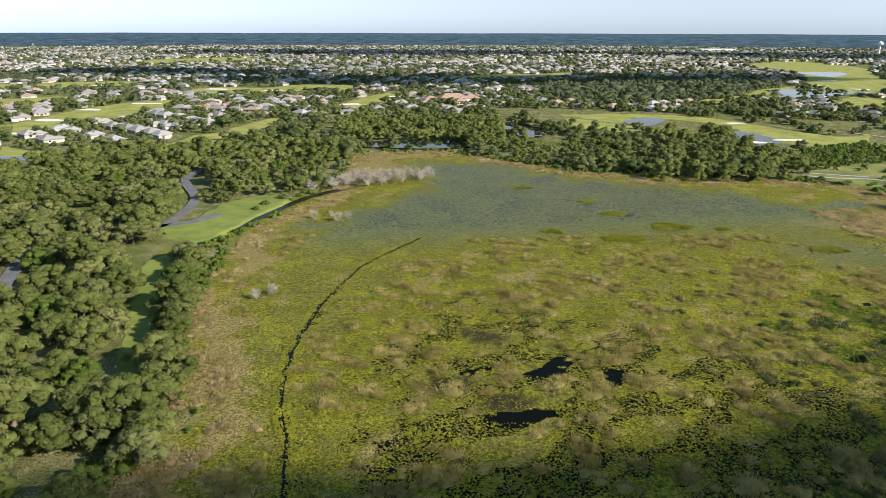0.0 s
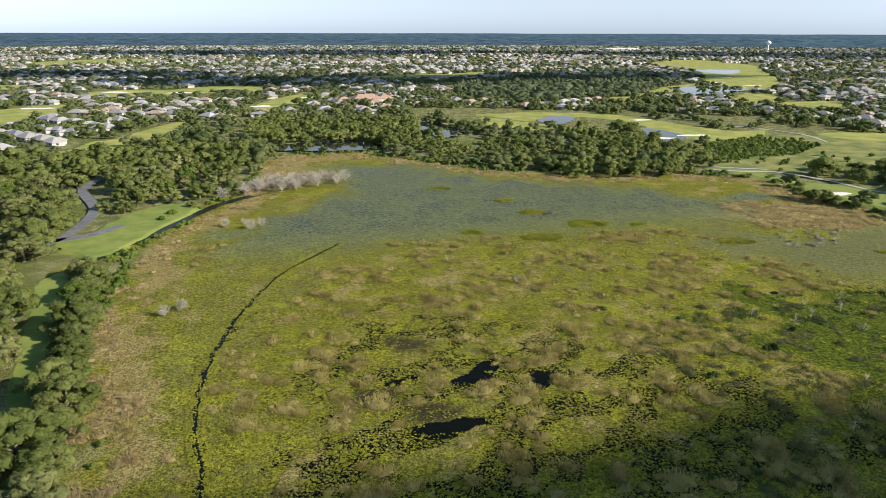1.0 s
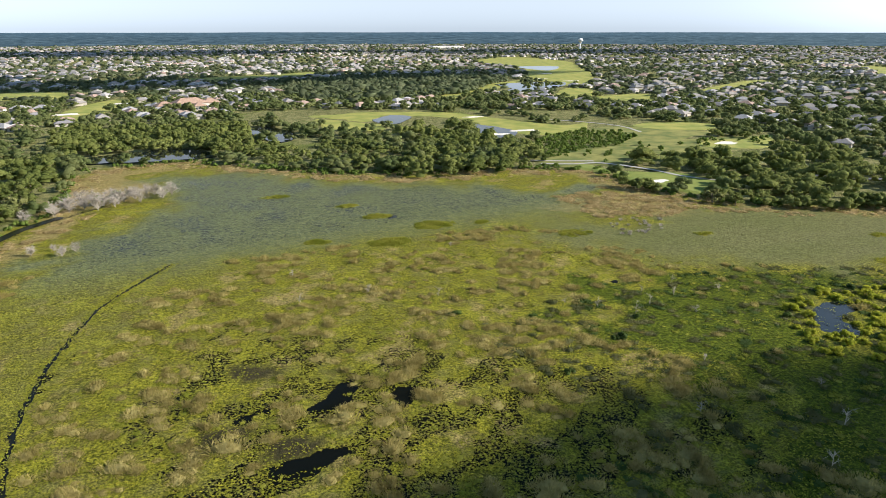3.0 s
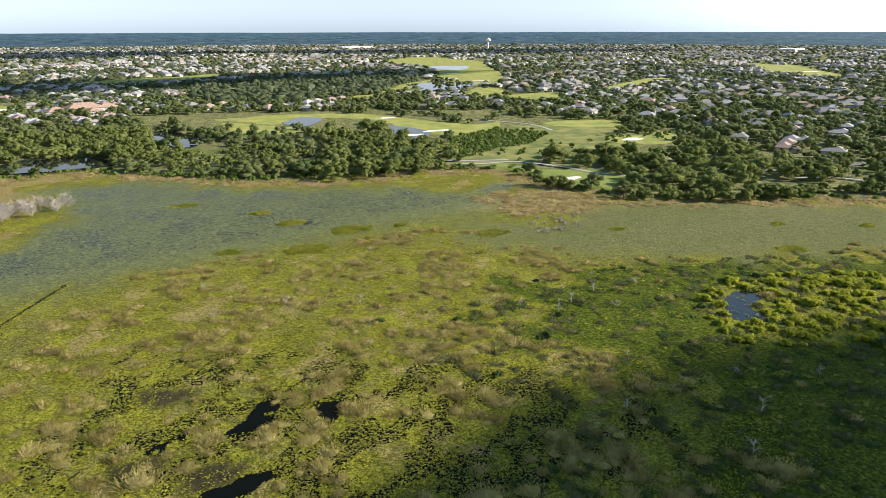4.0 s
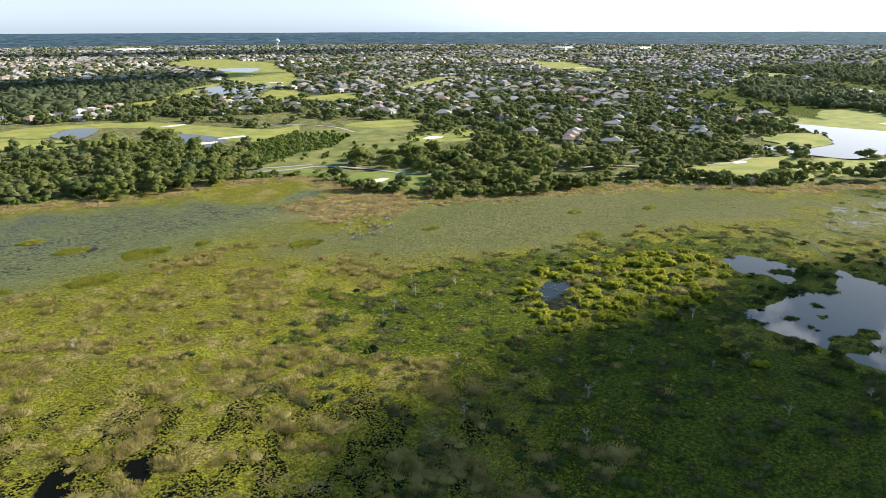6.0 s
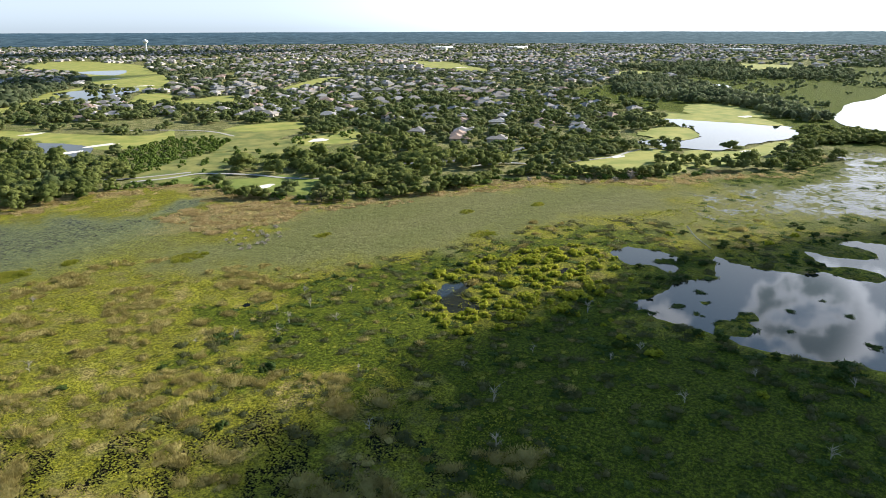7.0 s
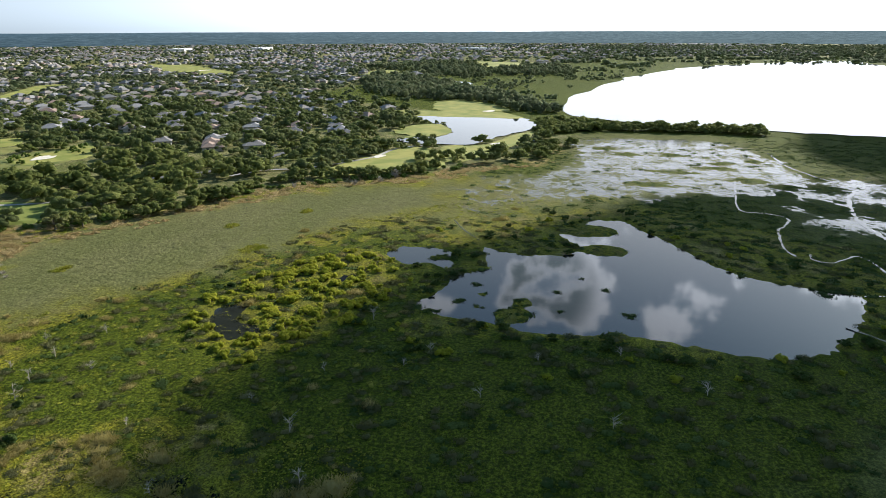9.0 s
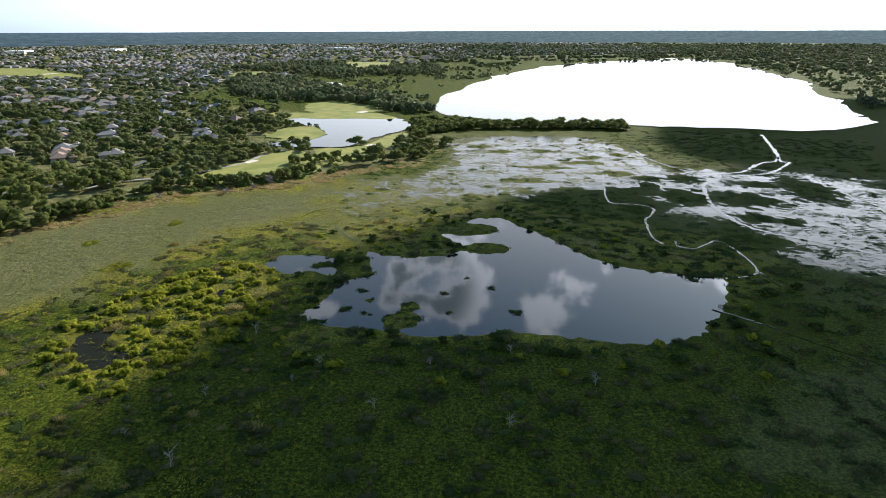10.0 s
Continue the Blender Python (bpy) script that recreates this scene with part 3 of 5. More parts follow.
# water: one sheet under the marsh, and the ponds and lakes on the land beyond it
wv = [(-140, -600, 0), (610, -600, 0), (610, 480, 0), (-140, 480, 0)]
tagged(new("water", np_mesh("water", wv, [(0, 1, 2, 3)], [POND])), "still dark marsh water that mirrors the sky", "water", kind="structure")
patch_of("water_lake", LAKE_EDGE, 1.35, LAKE, "wide open lake shining under a low sun", "lake", 14)
patch_of("water_lagoon", LAGOON, 1.35, POND, "smooth golf course lagoon that mirrors the sky", "pond", 3)
GOLF_PONDS = [[(50, 600), (72, 612), (84, 560), (64, 532)], [(162, 626), (189, 662), (204, 642), (175, 598)], [(238, 572), (250, 548), (252, 515), (223, 480), (216, 510), (230, 540)],
              [(-69, 490), (-54, 510), (-29, 521), (-3, 525), (20, 492), (2, 480), (-38, 482)], [(376, 846), (434, 901), (450, 985), (560, 985), (515, 905), (425, 842)],
              [(700, 1421), (790, 1400), (693, 1270)], [(-290, 440), (-264, 442), (-252, 405), (-280, 398)], [(945, 282), (1007, 330), (1085, 328), (1040, 289)], [(-166, 352), (-150, 362), (-140, 342), (-152, 336)]]
PENINSULA = [(558, 234), (584, 228), (593, 210), (569, 196), (551, 188), (527, 190), (519, 206), (509, 214), (525, 215), (534, 230)]
for g in GOLF_PONDS:
    patch_of("water_pond", g, 1.50, POND, "small golf course pond with still grey water", "pond", 1.5, 0.6)

# far distance: a glowing ring with blue haze painted into its colours, all round
def backdrop():
    m = Nodes("far_haze_glow")
    sep = m.t.nodes.new("ShaderNodeSeparateXYZ")
    m.t.links.new(m.pos.outputs["Position"], sep.inputs[0])
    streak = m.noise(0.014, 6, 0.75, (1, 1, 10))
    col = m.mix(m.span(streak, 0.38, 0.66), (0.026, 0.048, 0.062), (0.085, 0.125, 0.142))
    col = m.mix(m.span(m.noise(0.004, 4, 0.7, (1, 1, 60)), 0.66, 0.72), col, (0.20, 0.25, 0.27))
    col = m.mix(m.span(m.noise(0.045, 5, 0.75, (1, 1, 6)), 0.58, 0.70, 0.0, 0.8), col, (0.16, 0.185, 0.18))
    # painted haze: bluer towards the top, paler on the sun's side
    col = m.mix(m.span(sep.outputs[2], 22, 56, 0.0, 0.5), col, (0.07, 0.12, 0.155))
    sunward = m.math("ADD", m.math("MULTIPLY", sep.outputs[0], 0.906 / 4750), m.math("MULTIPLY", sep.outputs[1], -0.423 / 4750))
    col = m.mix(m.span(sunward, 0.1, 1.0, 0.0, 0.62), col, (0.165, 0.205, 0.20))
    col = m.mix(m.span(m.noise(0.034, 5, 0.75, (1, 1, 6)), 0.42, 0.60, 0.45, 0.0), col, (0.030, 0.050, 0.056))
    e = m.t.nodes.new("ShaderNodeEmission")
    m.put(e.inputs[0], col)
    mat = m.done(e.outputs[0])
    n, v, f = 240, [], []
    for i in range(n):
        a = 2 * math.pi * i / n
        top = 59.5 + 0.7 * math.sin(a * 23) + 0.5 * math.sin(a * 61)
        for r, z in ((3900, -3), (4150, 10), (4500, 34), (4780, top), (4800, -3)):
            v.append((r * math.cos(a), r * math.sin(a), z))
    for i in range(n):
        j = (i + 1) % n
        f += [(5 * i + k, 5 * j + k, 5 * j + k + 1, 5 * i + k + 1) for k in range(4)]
    return tagged(new("backdrop", np_mesh("backdrop", v, f, [mat], None, None, True)), "far wooded horizon, glowing, with painted blue haze", "horizon", kind="structure")


backdrop()

# ---- golf course, roads and paths ----
FAIRWAYS = [[(-352, 551), (-325, 539), (-321, 585), (-294, 657), (-291, 746), (-319, 820), (-357, 780), (-373, 717), (-372, 634), (-377, 591)], [(-209, 489), (-174, 489), (-163, 519), (-154, 567), (-146, 634), (-152, 659), (-171, 614), (-180, 554), (-193, 538), (-193, 507)],
            [(-337, 926), (-288, 911), (-229, 938), (-187, 957), (-127, 968), (-136, 1048), (-208, 1068), (-252, 1003), (-310, 1011), (-348, 980)], [(-615, 982), (-575, 993), (-525, 1004), (-456, 1060), (-489, 1118), (-575, 1103), (-616, 1066), (-659, 1053)],
            [(-108, 723), (-84, 724), (-63, 826), (-52, 901), (-70, 925), (-94, 868), (-110, 786)], [(-309, 480), (-277, 466), (-250, 451), (-259, 434), (-281, 434)], [(-784, 1807), (-698, 1749), (-538, 1923), (-497, 2001), (-642, 2116), (-775, 1946)],
            [(114, 683), (141, 685), (185, 692), (252, 660), (274, 605), (308, 541), (339, 553), (306, 509), (266, 497), (254, 511), (244, 526), (236, 542), (246, 581), (237, 623), (205, 654), (182, 664), (156, 625), (138, 650)],
            [(116, 655), (152, 611), (161, 594), (148, 565), (116, 592)], [(143, 1226), (217, 1266), (257, 1379), (228, 1380), (168, 1315)], [(731, 1744), (931, 1921), (936, 1603), (718, 1151), (570, 918), (534, 915), (560, 994), (539, 1038), (621, 1216), (703, 1401), (683, 1532)],
            [(537, 1055), (471, 983), (399, 889), (342, 830), (293, 780), (294, 819), (399, 944), (479, 1019)], [(512, 882), (527, 849), (449, 726), (432, 771)], [(361, 426), (394, 423), (429, 430), (403, 403), (380, 390), (357, 396), (344, 407)],
            [(375, 525), (415, 519), (432, 499), (409, 477), (375, 485), (362, 507)], [(632, 758), (710, 788), (852, 862), (890, 886), (858, 907), (704, 817)], [(1416, 1164), (1446, 1076), (1222, 815), (1126, 746), (1130, 798), (1188, 924)],
            [(536, 769), (561, 753), (497, 679), (451, 693), (464, 750)], [(666, 304), (647, 266), (646, 227), (648, 185), (650, 152), (684, 167), (700, 198), (691, 241), (686, 274)],
            [(782, 268), (808, 243), (759, 194), (712, 173), (696, 208), (705, 245)], [(365, 212), (404, 215), (431, 207), (466, 202), (472, 190), (462, 176), (421, 158), (398, 165), (386, 181), (376, 199)],
            [(480, 172), (487, 158), (505, 142), (537, 137), (568, 126), (530, 127), (492, 131), (453, 138), (428, 156)], [(1370, 371), (1458, 313), (1719, 282), (1625, 371)],
            [(-20, 1250), (160, 1330), (240, 1270), (60, 1180)], [(-560, 760), (-470, 860), (-430, 790), (-520, 700)], [(1150, 520), (1350, 560), (1330, 480), (1180, 470)], [(1500, 400), (1750, 450), (1700, 330), (1520, 330)]]
for k, g in enumerate(FAIRWAYS):
    patch_of("fairway", g, 1.34 + 0.006 * k, FAIRWAY, "mown golf fairway of yellow-green grass", "fairway", 2.5, 0.5, "structure", 3.0)
patch_of("fairway", PENINSULA, 1.515, FAIRWAY, "grassy peninsula in the golf lagoon", "fairway", 2)
MEADOW = [(228, 423), (261, 430), (293, 427), (348, 437), (395, 437), (422, 427), (397, 396), (365, 393), (339, 395), (286, 397), (249, 378), (229, 379), (209, 387)]
FIELD = [(292, 487), (288, 442), (306, 425), (372, 451), (399, 462), (378, 488), (358, 509), (333, 517)]
GREEN_E = [(229, 379), (239, 351), (264, 335), (271, 308), (260, 292), (243, 291), (239, 310), (230, 323), (232, 348), (222, 368)]
patch_of("meadow", FIELD, 1.34, MEADOW_GRASS, "open green meadow beside the fairway", "meadow", 3, 0.5, "structure", 4.0)
patch_of("fairway", GREEN_E, 1.33, LAWN, "mown green with a bunker beside the marsh", "fairway", 2, 0.9, "structure", 4.0)
patch_of("meadow", MEADOW, 1.3, MEADOW_GRASS, "rough green meadow behind the shore trees", "meadow", 4, 0.5, "structure", 4.0)
LAWN_W = [(-100, 258), (-93, 264), (-85, 292), (-76, 326), (-83, 337), (-96, 332), (-103, 319), (-108, 288), (-117, 279), (-111, 268)]
CLEARING = [(-72, 134), (-78, 150), (-88, 176), (-94, 196), (-100, 216), (-106, 232), (-100, 241), (-92, 224), (-86, 196), (-81, 175), (-74, 152), (-68, 134)]
patch_of("lawn", CLEARING, 0.95, LAWN, "shaded strip of grass between rows of oaks", "lawn", 1, 0.7, "structure", 2.0)
patch_of("lawn", LAWN_W, 1.3, LAWN, "bright mown lawn beside the canal", "lawn", 2, 0.9, "structure", 3.0)
BUNKERS = [(239, 319, 7, 3.5), (229, 511, 12, 5), (258, 620, 10, 4), (262, 522, 12, 5), (369, 412, 9, 5), (432, 203, 6, 3), (-357, 630, 14, 8), (-361, 717, 12, 9), (-332, 779, 16, 9), (-340, 546, 10, 7), (-312, 976, 20, 9),
           (-103, 778, 12, 9), (560, 1060, 16, 9), (590, 1000, 14, 8), (640, 1180, 16, 9), (-230, 960, 14, 9), (-60, 870, 11, 6), (500, 140, 6, 4), (700, 190, 8, 5), (1260, 900, 18, 9), (565, 700, 12, 7), (-500, 1040, 15, 9)]
for cx, cy, rx, ry in BUNKERS:
    pts = [(cx + rx * (1 + 0.3 * math.sin(3 * a + cx)) * math.cos(a), cy + ry * (1 + 0.3 * math.cos(2 * a + cy)) * math.sin(a)) for a in np.arange(0, 6.2, 0.7)]
    patch_of("sand_bunker", pts, 1.54, SAND, "white sand bunker in mown grass", "bunker", 0.3, 0.1)
PATHS = [[(205, 388), (222, 380), (241, 376), (256, 350), (262, 326), (276, 306), (300, 288)], [(350, 262), (370, 252), (382, 232), (413, 212), (432, 205), (462, 203), (480, 190)], [(300, 590), (330, 560), (350, 520), (345, 480)],
         [(500, 118), (560, 116), (600, 116), (640, 120)], [(180, 430), (205, 400), (240, 384)]]
for p in PATHS:
    strip("cart_path", p, 2.6, 1.53, CONCRETE, "pale concrete cart path through grass", "path")
ROADS = [[(-139, 202), (-149, 229), (-154, 249), (-141, 260), (-126, 268), (-119, 279), (-117, 296), (-121, 330), (-141, 372), (-142, 404)], [(-119, 279), (-108, 286), (-100, 300)], [(330, 305), (352, 285), (380, 275), (430, 270)]]
for p in ROADS:
    strip("road", p, 5.0, 1.38, ASPHALT, "grey asphalt lane between oak trees", "road")

# ---- trees ----
def ico(level):
    bm = bmesh.new()
    bmesh.ops.create_icosphere(bm, subdivisions=level, radius=1.0)
    v, f = np.array([w.co[:] for w in bm.verts]), np.array([[w.index for w in q.verts] for q in bm.faces])
    bm.free()
    return v, f


ICO1, ICO2 = ico(1), ico(2)


def lumpy(ball, seed, amount):
    v, f = ball
    n = 1 + amount * waves(v[:, 0] * 3 + v[:, 2], v[:, 1] * 3 - v[:, 2], 4.0, seed)
    return v * n[:, None], f


def leaves(points, ways, size, r):
    """Small leaf sprays, one triangle each, at points, facing roughly along ways."""
    n = len(points)
    d = ways + r.normal(0, 0.42, (n, 3))
    d /= np.linalg.norm(d, axis=1)[:, None] + 1e-9
    u = np.cross(d, r.normal(0, 1, (n, 3)))
    u /= np.linalg.norm(u, axis=1)[:, None] + 1e-9
    w = np.cross(d, u)
    s = size * r.uniform(0.6, 1.35, n)[:, None]
    v = np.stack([points - u * s, points + u * s * 0.8 - w * s * 0.7, points + w * s + d * s * 0.3], 1).reshape(-1, 3)
    return v, np.arange(3 * n).reshape(-1, 3)


def crown(wide, low, high, clumps, per, size, seed, ball=None, droop=0.0):
    """A tree crown: many rounded clumps over a dome, each a lumpy bough with leaf sprays standing off it. Returns points and triangles."""
    r = np.random.default_rng(seed)
    ball = ICO1 if ball is None else ball
    h = (np.arange(clumps) + r.uniform(0.1, 0.9, clumps)) / clumps
    a = 2.4 * np.arange(clumps) + r.normal(0, 0.5, clumps)
    reach = wide * np.sqrt(np.clip(1 - h ** 2.0, 0.02, 1)) * r.uniform(0.55, 0.80, clumps)
    reach[r.random(clumps) < 0.2] *= 0.5
    centre = np.stack([reach * np.cos(a), reach * np.sin(a), low + (high - low) * (0.22 + 0.60 * h + r.normal(0, 0.04, clumps))], 1)
    rad = wide * r.uniform(0.75, 1.3, clumps) * 0.95 / math.sqrt(clumps)
    rad = np.clip(rad, 0.14 * wide, 0.5 * wide)
    d = r.normal(0, 1, (clumps, per, 3)) + 0.5 * (centre / wide)[:, None]
    d[..., 2] += 0.35
    d /= np.linalg.norm(d, axis=2)[..., None]
    p = centre[:, None] + d * rad[:, None, None] * r.uniform(0.86, 1.22, (clumps, per, 1)) * np.array([1, 1, 0.8])
    p[..., 2] -= droop * r.uniform(0, 1, (clumps, per)) ** 3
    out = [leaves(p.reshape(-1, 3), d.reshape(-1, 3), size, r)]
    for k in range(clumps):
        cv, cf = lumpy(ball, seed * 31 + k, 0.45)
        cf = cf[cv[cf][..., 2].mean(axis=1) > -0.35]
        out.append((cv * (rad[k] * np.array([1, 1, 0.8])) + centre[k], cf))
    return joined(out)


def tube(path, radii, sides=6):
    path = np.array(path, float)
    v, f = [], []
    for i, p in enumerate(path):
        t = path[min(i + 1, len(path) - 1)] - path[max(i - 1, 0)]
        t = t / (np.linalg.norm(t) + 1e-9)
        u = np.cross(t, (0.3, 0.9, 0.1))
        u /= np.linalg.norm(u) + 1e-9
        w = np.cross(t, u)
        for k in range(sides):
            a = 2 * math.pi * k / sides
            v.append(p + radii[i] * (math.cos(a) * u + math.sin(a) * w))
    for i in range(len(path) - 1):
        for k in range(sides):
            a, b = i * sides + k, i * sides + (k + 1) % sides
            f += [(a, b, b + sides), (a, b + sides, a + sides)]
    return np.array(v), np.array(f)


def joined(parts):
    v, f, n = [], [], 0
    for a, b in parts:
        v.append(a)
        f.append(np.asarray(b) + n)
        n += len(a)
    return np.concatenate(v), np.concatenate(f)


def limbs(high, wide, seed, count=6, thick=0.035):
    """Trunk and forking limbs."""
    r = np.random.default_rng(seed)
    fork = high * r.uniform(0.25, 0.35)
    lean = r.normal(0, 0.04, 2) * high
    out = [tube([(0, 0, -0.4), (lean[0] * 0.3, lean[1] * 0.3, fork * 0.6), (lean[0] * 0.5, lean[1] * 0.5, fork), (lean[0], lean[1], high * 0.75)], [high * thick * 1.5, high * thick, high * thick * 0.9, high * thick * 0.25], 7)]
    for k in range(count):
        a = 2 * math.pi * (k + r.uniform(-0.3, 0.3)) / count
        e = wide * r.uniform(0.5, 0.8)
        z = high * r.uniform(0.5, 0.8)
        out.append(tube([(lean[0] * 0.5, lean[1] * 0.5, fork * 0.95), (e * 0.45 * math.cos(a), e * 0.45 * math.sin(a), fork + (z - fork) * 0.6), (e * math.cos(a + 0.2), e * math.sin(a + 0.2), z)], [high * thick * 0.6, high * thick * 0.4, high * thick * 0.12], 5))
    return joined(out)


def thing(name, label, category, m, group=""):
    ob = new(name)
    ob.matrix_basis = m
    return tagged(ob, label, category, group)


def part(name, me, parent, label=""):
    ob = new(name, me)
    ob.parent = parent
    return tagged(ob, label)


def mesh(name, vf, material, smooth=False):
    return np_mesh(name, vf[0], vf[1], [material], None, None, smooth)


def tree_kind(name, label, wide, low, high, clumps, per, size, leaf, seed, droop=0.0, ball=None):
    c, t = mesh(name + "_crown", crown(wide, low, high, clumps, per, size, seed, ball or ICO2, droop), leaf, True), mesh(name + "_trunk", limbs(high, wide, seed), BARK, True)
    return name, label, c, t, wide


OAK_LABEL = "broad live oak with dense dark green crown"
MOSS_LABEL = "tall oak hung with grey-green moss"
KINDS = [tree_kind("oak_tree", OAK_LABEL, 7.0, 1.2, 10.2, 30, 88, 0.30, OAK, 11), tree_kind("oak_tree", OAK_LABEL, 8.0, 1.4, 11.0, 34, 88, 0.32, OAK, 12), tree_kind("oak_tree", OAK_LABEL, 6.0, 1.0, 9.4, 26, 86, 0.29, OAK, 13),
         tree_kind("mossy_oak_tree", MOSS_LABEL, 6.5, 1.0, 11.6, 26, 96, 0.32, MOSSY, 14, 2.6), tree_kind("mossy_oak_tree", MOSS_LABEL, 7.5, 1.0, 10.8, 28, 96, 0.33, MOSSY, 15, 2.2),
         tree_kind("broadleaf_tree", "round bright green broadleaf tree", 4.6, 0.5, 7.6, 18, 88, 0.27, BRIGHT, 16)]
LIGHT_KINDS = [tree_kind("oak_tree", OAK_LABEL, 7.0, 1.0, 10.0, 20, 30, 0.5, OAK, 17, 0.0, ICO1), tree_kind("oak_tree", OAK_LABEL, 8.0, 1.0, 10.6, 22, 30, 0.52, OAK, 18, 0.0, ICO1), tree_kind("oak_tree", OAK_LABEL, 6.0, 0.8, 9.2, 18, 30, 0.48, OAK, 19, 0.0, ICO1),
               tree_kind("mossy_oak_tree", MOSS_LABEL, 6.5, 0.8, 11.2, 18, 34, 0.52, MOSSY, 20, 2.2, ICO1), tree_kind("mossy_oak_tree", MOSS_LABEL, 7.5, 0.8, 10.4, 20, 34, 0.54, MOSSY, 25, 2.0, ICO1),
               tree_kind("broadleaf_tree", "round bright green broadleaf tree", 4.6, 0.4, 7.4, 14, 30, 0.42, BRIGHT, 26, 0.0, ICO1)]
SHRUBS = [tree_kind("willow_shrub", "yellow-green willow shrub growing in the marsh", 2.3, 0.0, 2.1, 9, 26, 0.22, WILLOW, 21, 0.0, ICO1), tree_kind("willow_shrub", "yellow-green willow shrub growing in the marsh", 1.9, 0.0, 1.7, 9, 26, 0.22, WILLOW, 22, 0.0, ICO1),
          tree_kind("marsh_shrub", "dark green shrub growing in the marsh", 2.2, 0.1, 2.5, 9, 26, 0.22, SHRUB, 23, 0.0, ICO1), tree_kind("marsh_shrub", "dark green shrub growing in the marsh", 1.8, 0.1, 1.9, 9, 26, 0.22, SHRUB, 24, 0.0, ICO1)]


def plant(kind, x, y, z, scale, group):
    name, label, c, t, _ = kind
    ob = thing(name, label, "shrub" if "shrub" in name else "tree", pose(x, y, z, 0, 0, float(rng.uniform(0, 360))) @ Matrix.Diagonal((scale, scale, scale * float(rng.uniform(0.66, 0.9)), 1)), group)
    part("trunk", t, ob)
    part("crown", c, ob)
    return ob


def scatter(poly, spacing, jitter=0.42):
    """Points over an outline on a jittered grid."""
    p = np.array(poly, float)
    lo, hi = p.min(0), p.max(0)
    u, v = np.meshgrid(np.arange(lo[0], hi[0], spacing), np.arange(lo[1], hi[1], spacing * 0.9))
    u = u + (np.arange(u.shape[0])[:, None] % 2) * spacing / 2
    u, v = (u + rng.uniform(-jitter, jitter, u.shape) * spacing).ravel(), (v + rng.uniform(-jitter, jitter, v.shape) * spacing).ravel()
    keep = edge_distance(poly, u, v) > 0
    return np.stack([u[keep], v[keep]], 1)


def clear_of(p, polys, margin):
    keep = np.ones(len(p), bool)
    for q in polys:
        keep &= edge_distance(q, p[:, 0], p[:, 1]) < -margin
    return p[keep]


def off_lines(p, lines, margin):
    keep = np.ones(len(p), bool)
    for q in lines:
        keep &= line_distance(q, p[:, 0], p[:, 1]) > margin
    return p[keep]


# the lawn and canal lie open towards the marsh
FRONT_W = [(-112, 288), (-84, 338), (-66, 300), (-74, 246), (-96, 232), (-106, 250)]
CANAL_BANK = [(-125, 205), (-60, 205), (-66, 300), (-45, 372), (-80, 345), (-112, 300)]
OPEN = FAIRWAYS + [LAWN_W, CLEARING, FRONT_W, MEADOW, FIELD, GREEN_E, PENINSULA, LAGOON, LAKE_EDGE] + GOLF_PONDS
WEST = [(-62, 96), (-57, 120), (-65, 150), (-76, 187), (-83, 222), (-94, 246), (-112, 232), (-118, 290), (-104, 315), (-88, 342), (-70, 352), (-66, 400), (-64, 440), (-76, 482), (-140, 490), (-200, 470), (-250, 420), (-270, 330), (-230, 200), (-170, 96)]
N_ROW = [(73, 452), (81, 428), (96, 403), (118, 383), (138, 374), (169, 376), (197, 370), (207, 384), (181, 401), (150, 404), (126, 415), (102, 426), (78, 462)]
N_WOOD = [(137, 437), (157, 484), (186, 495), (204, 496), (218, 468), (227, 434), (208, 388), (174, 393), (139, 414)]
N_CLUMP = [(162, 543), (188, 547), (223, 539), (213, 503), (172, 504), (156, 520)]
N_MID = [(91, 510), (137, 497), (136, 457), (109, 451), (86, 469)]
N_LEFT = [(-9, 601), (45, 597), (52, 562), (55, 525), (71, 498), (74, 456), (66, 433), (47, 439), (34, 481), (32, 504), (18, 524), (-9, 526)]
N_FOREST = [(-96, 643), (0, 633), (53, 622), (46, 539), (26, 485), (7, 527), (-36, 521), (-66, 494), (-78, 520)]
N_ISLE = [(-71, 526), (-41, 539), (-6, 539), (-2, 552), (-42, 558), (-75, 547)]
E_WOOD = [(246, 373), (250, 349), (264, 335), (275, 313), (260, 283), (269, 268), (285, 252), (311, 259), (331, 283), (347, 305), (338, 343), (309, 366), (276, 385)]
E_ROW = [(248, 279), (240, 263), (273, 242), (302, 232), (333, 228), (341, 236), (311, 242), (281, 249)]
E_BACK = [(364, 364), (394, 382), (414, 362), (382, 283), (369, 266), (343, 281), (349, 299), (359, 315)]
EAST = [(248, 274), (281, 246), (313, 238), (342, 226), (366, 226), (382, 258), (378, 284), (414, 362), (394, 382), (340, 392), (290, 388), (246, 378), (264, 335), (274, 308), (262, 285)]
E_BELT = [(336, 283), (337, 267), (355, 244), (379, 254), (376, 277), (360, 296)]
E_LINE = [(357, 241), (370, 214), (388, 225), (376, 250)]
SHORE_E = [(338, 226), (366, 196), (392, 164), (430, 142), (444, 128), (452, 150), (430, 160), (400, 182), (360, 230)]
BACK = [(405, 252), (440, 250), (462, 222), (492, 218), (490, 246), (455, 275), (410, 285)]
GROVE = [(448, 150), (462, 168), (490, 158), (500, 140), (470, 128), (446, 130)]
SPIT = [(640, 128), (648, 116), (612, 60), (618, -10), (612, -52), (596, -50), (600, 20), (594, 70), (560, 112), (530, 108), (528, 116), (600, 126)]
CAUSEWAY = [(440, 128), (520, 104), (530, 82), (500, 88), (462, 96), (444, 112)]
near = []
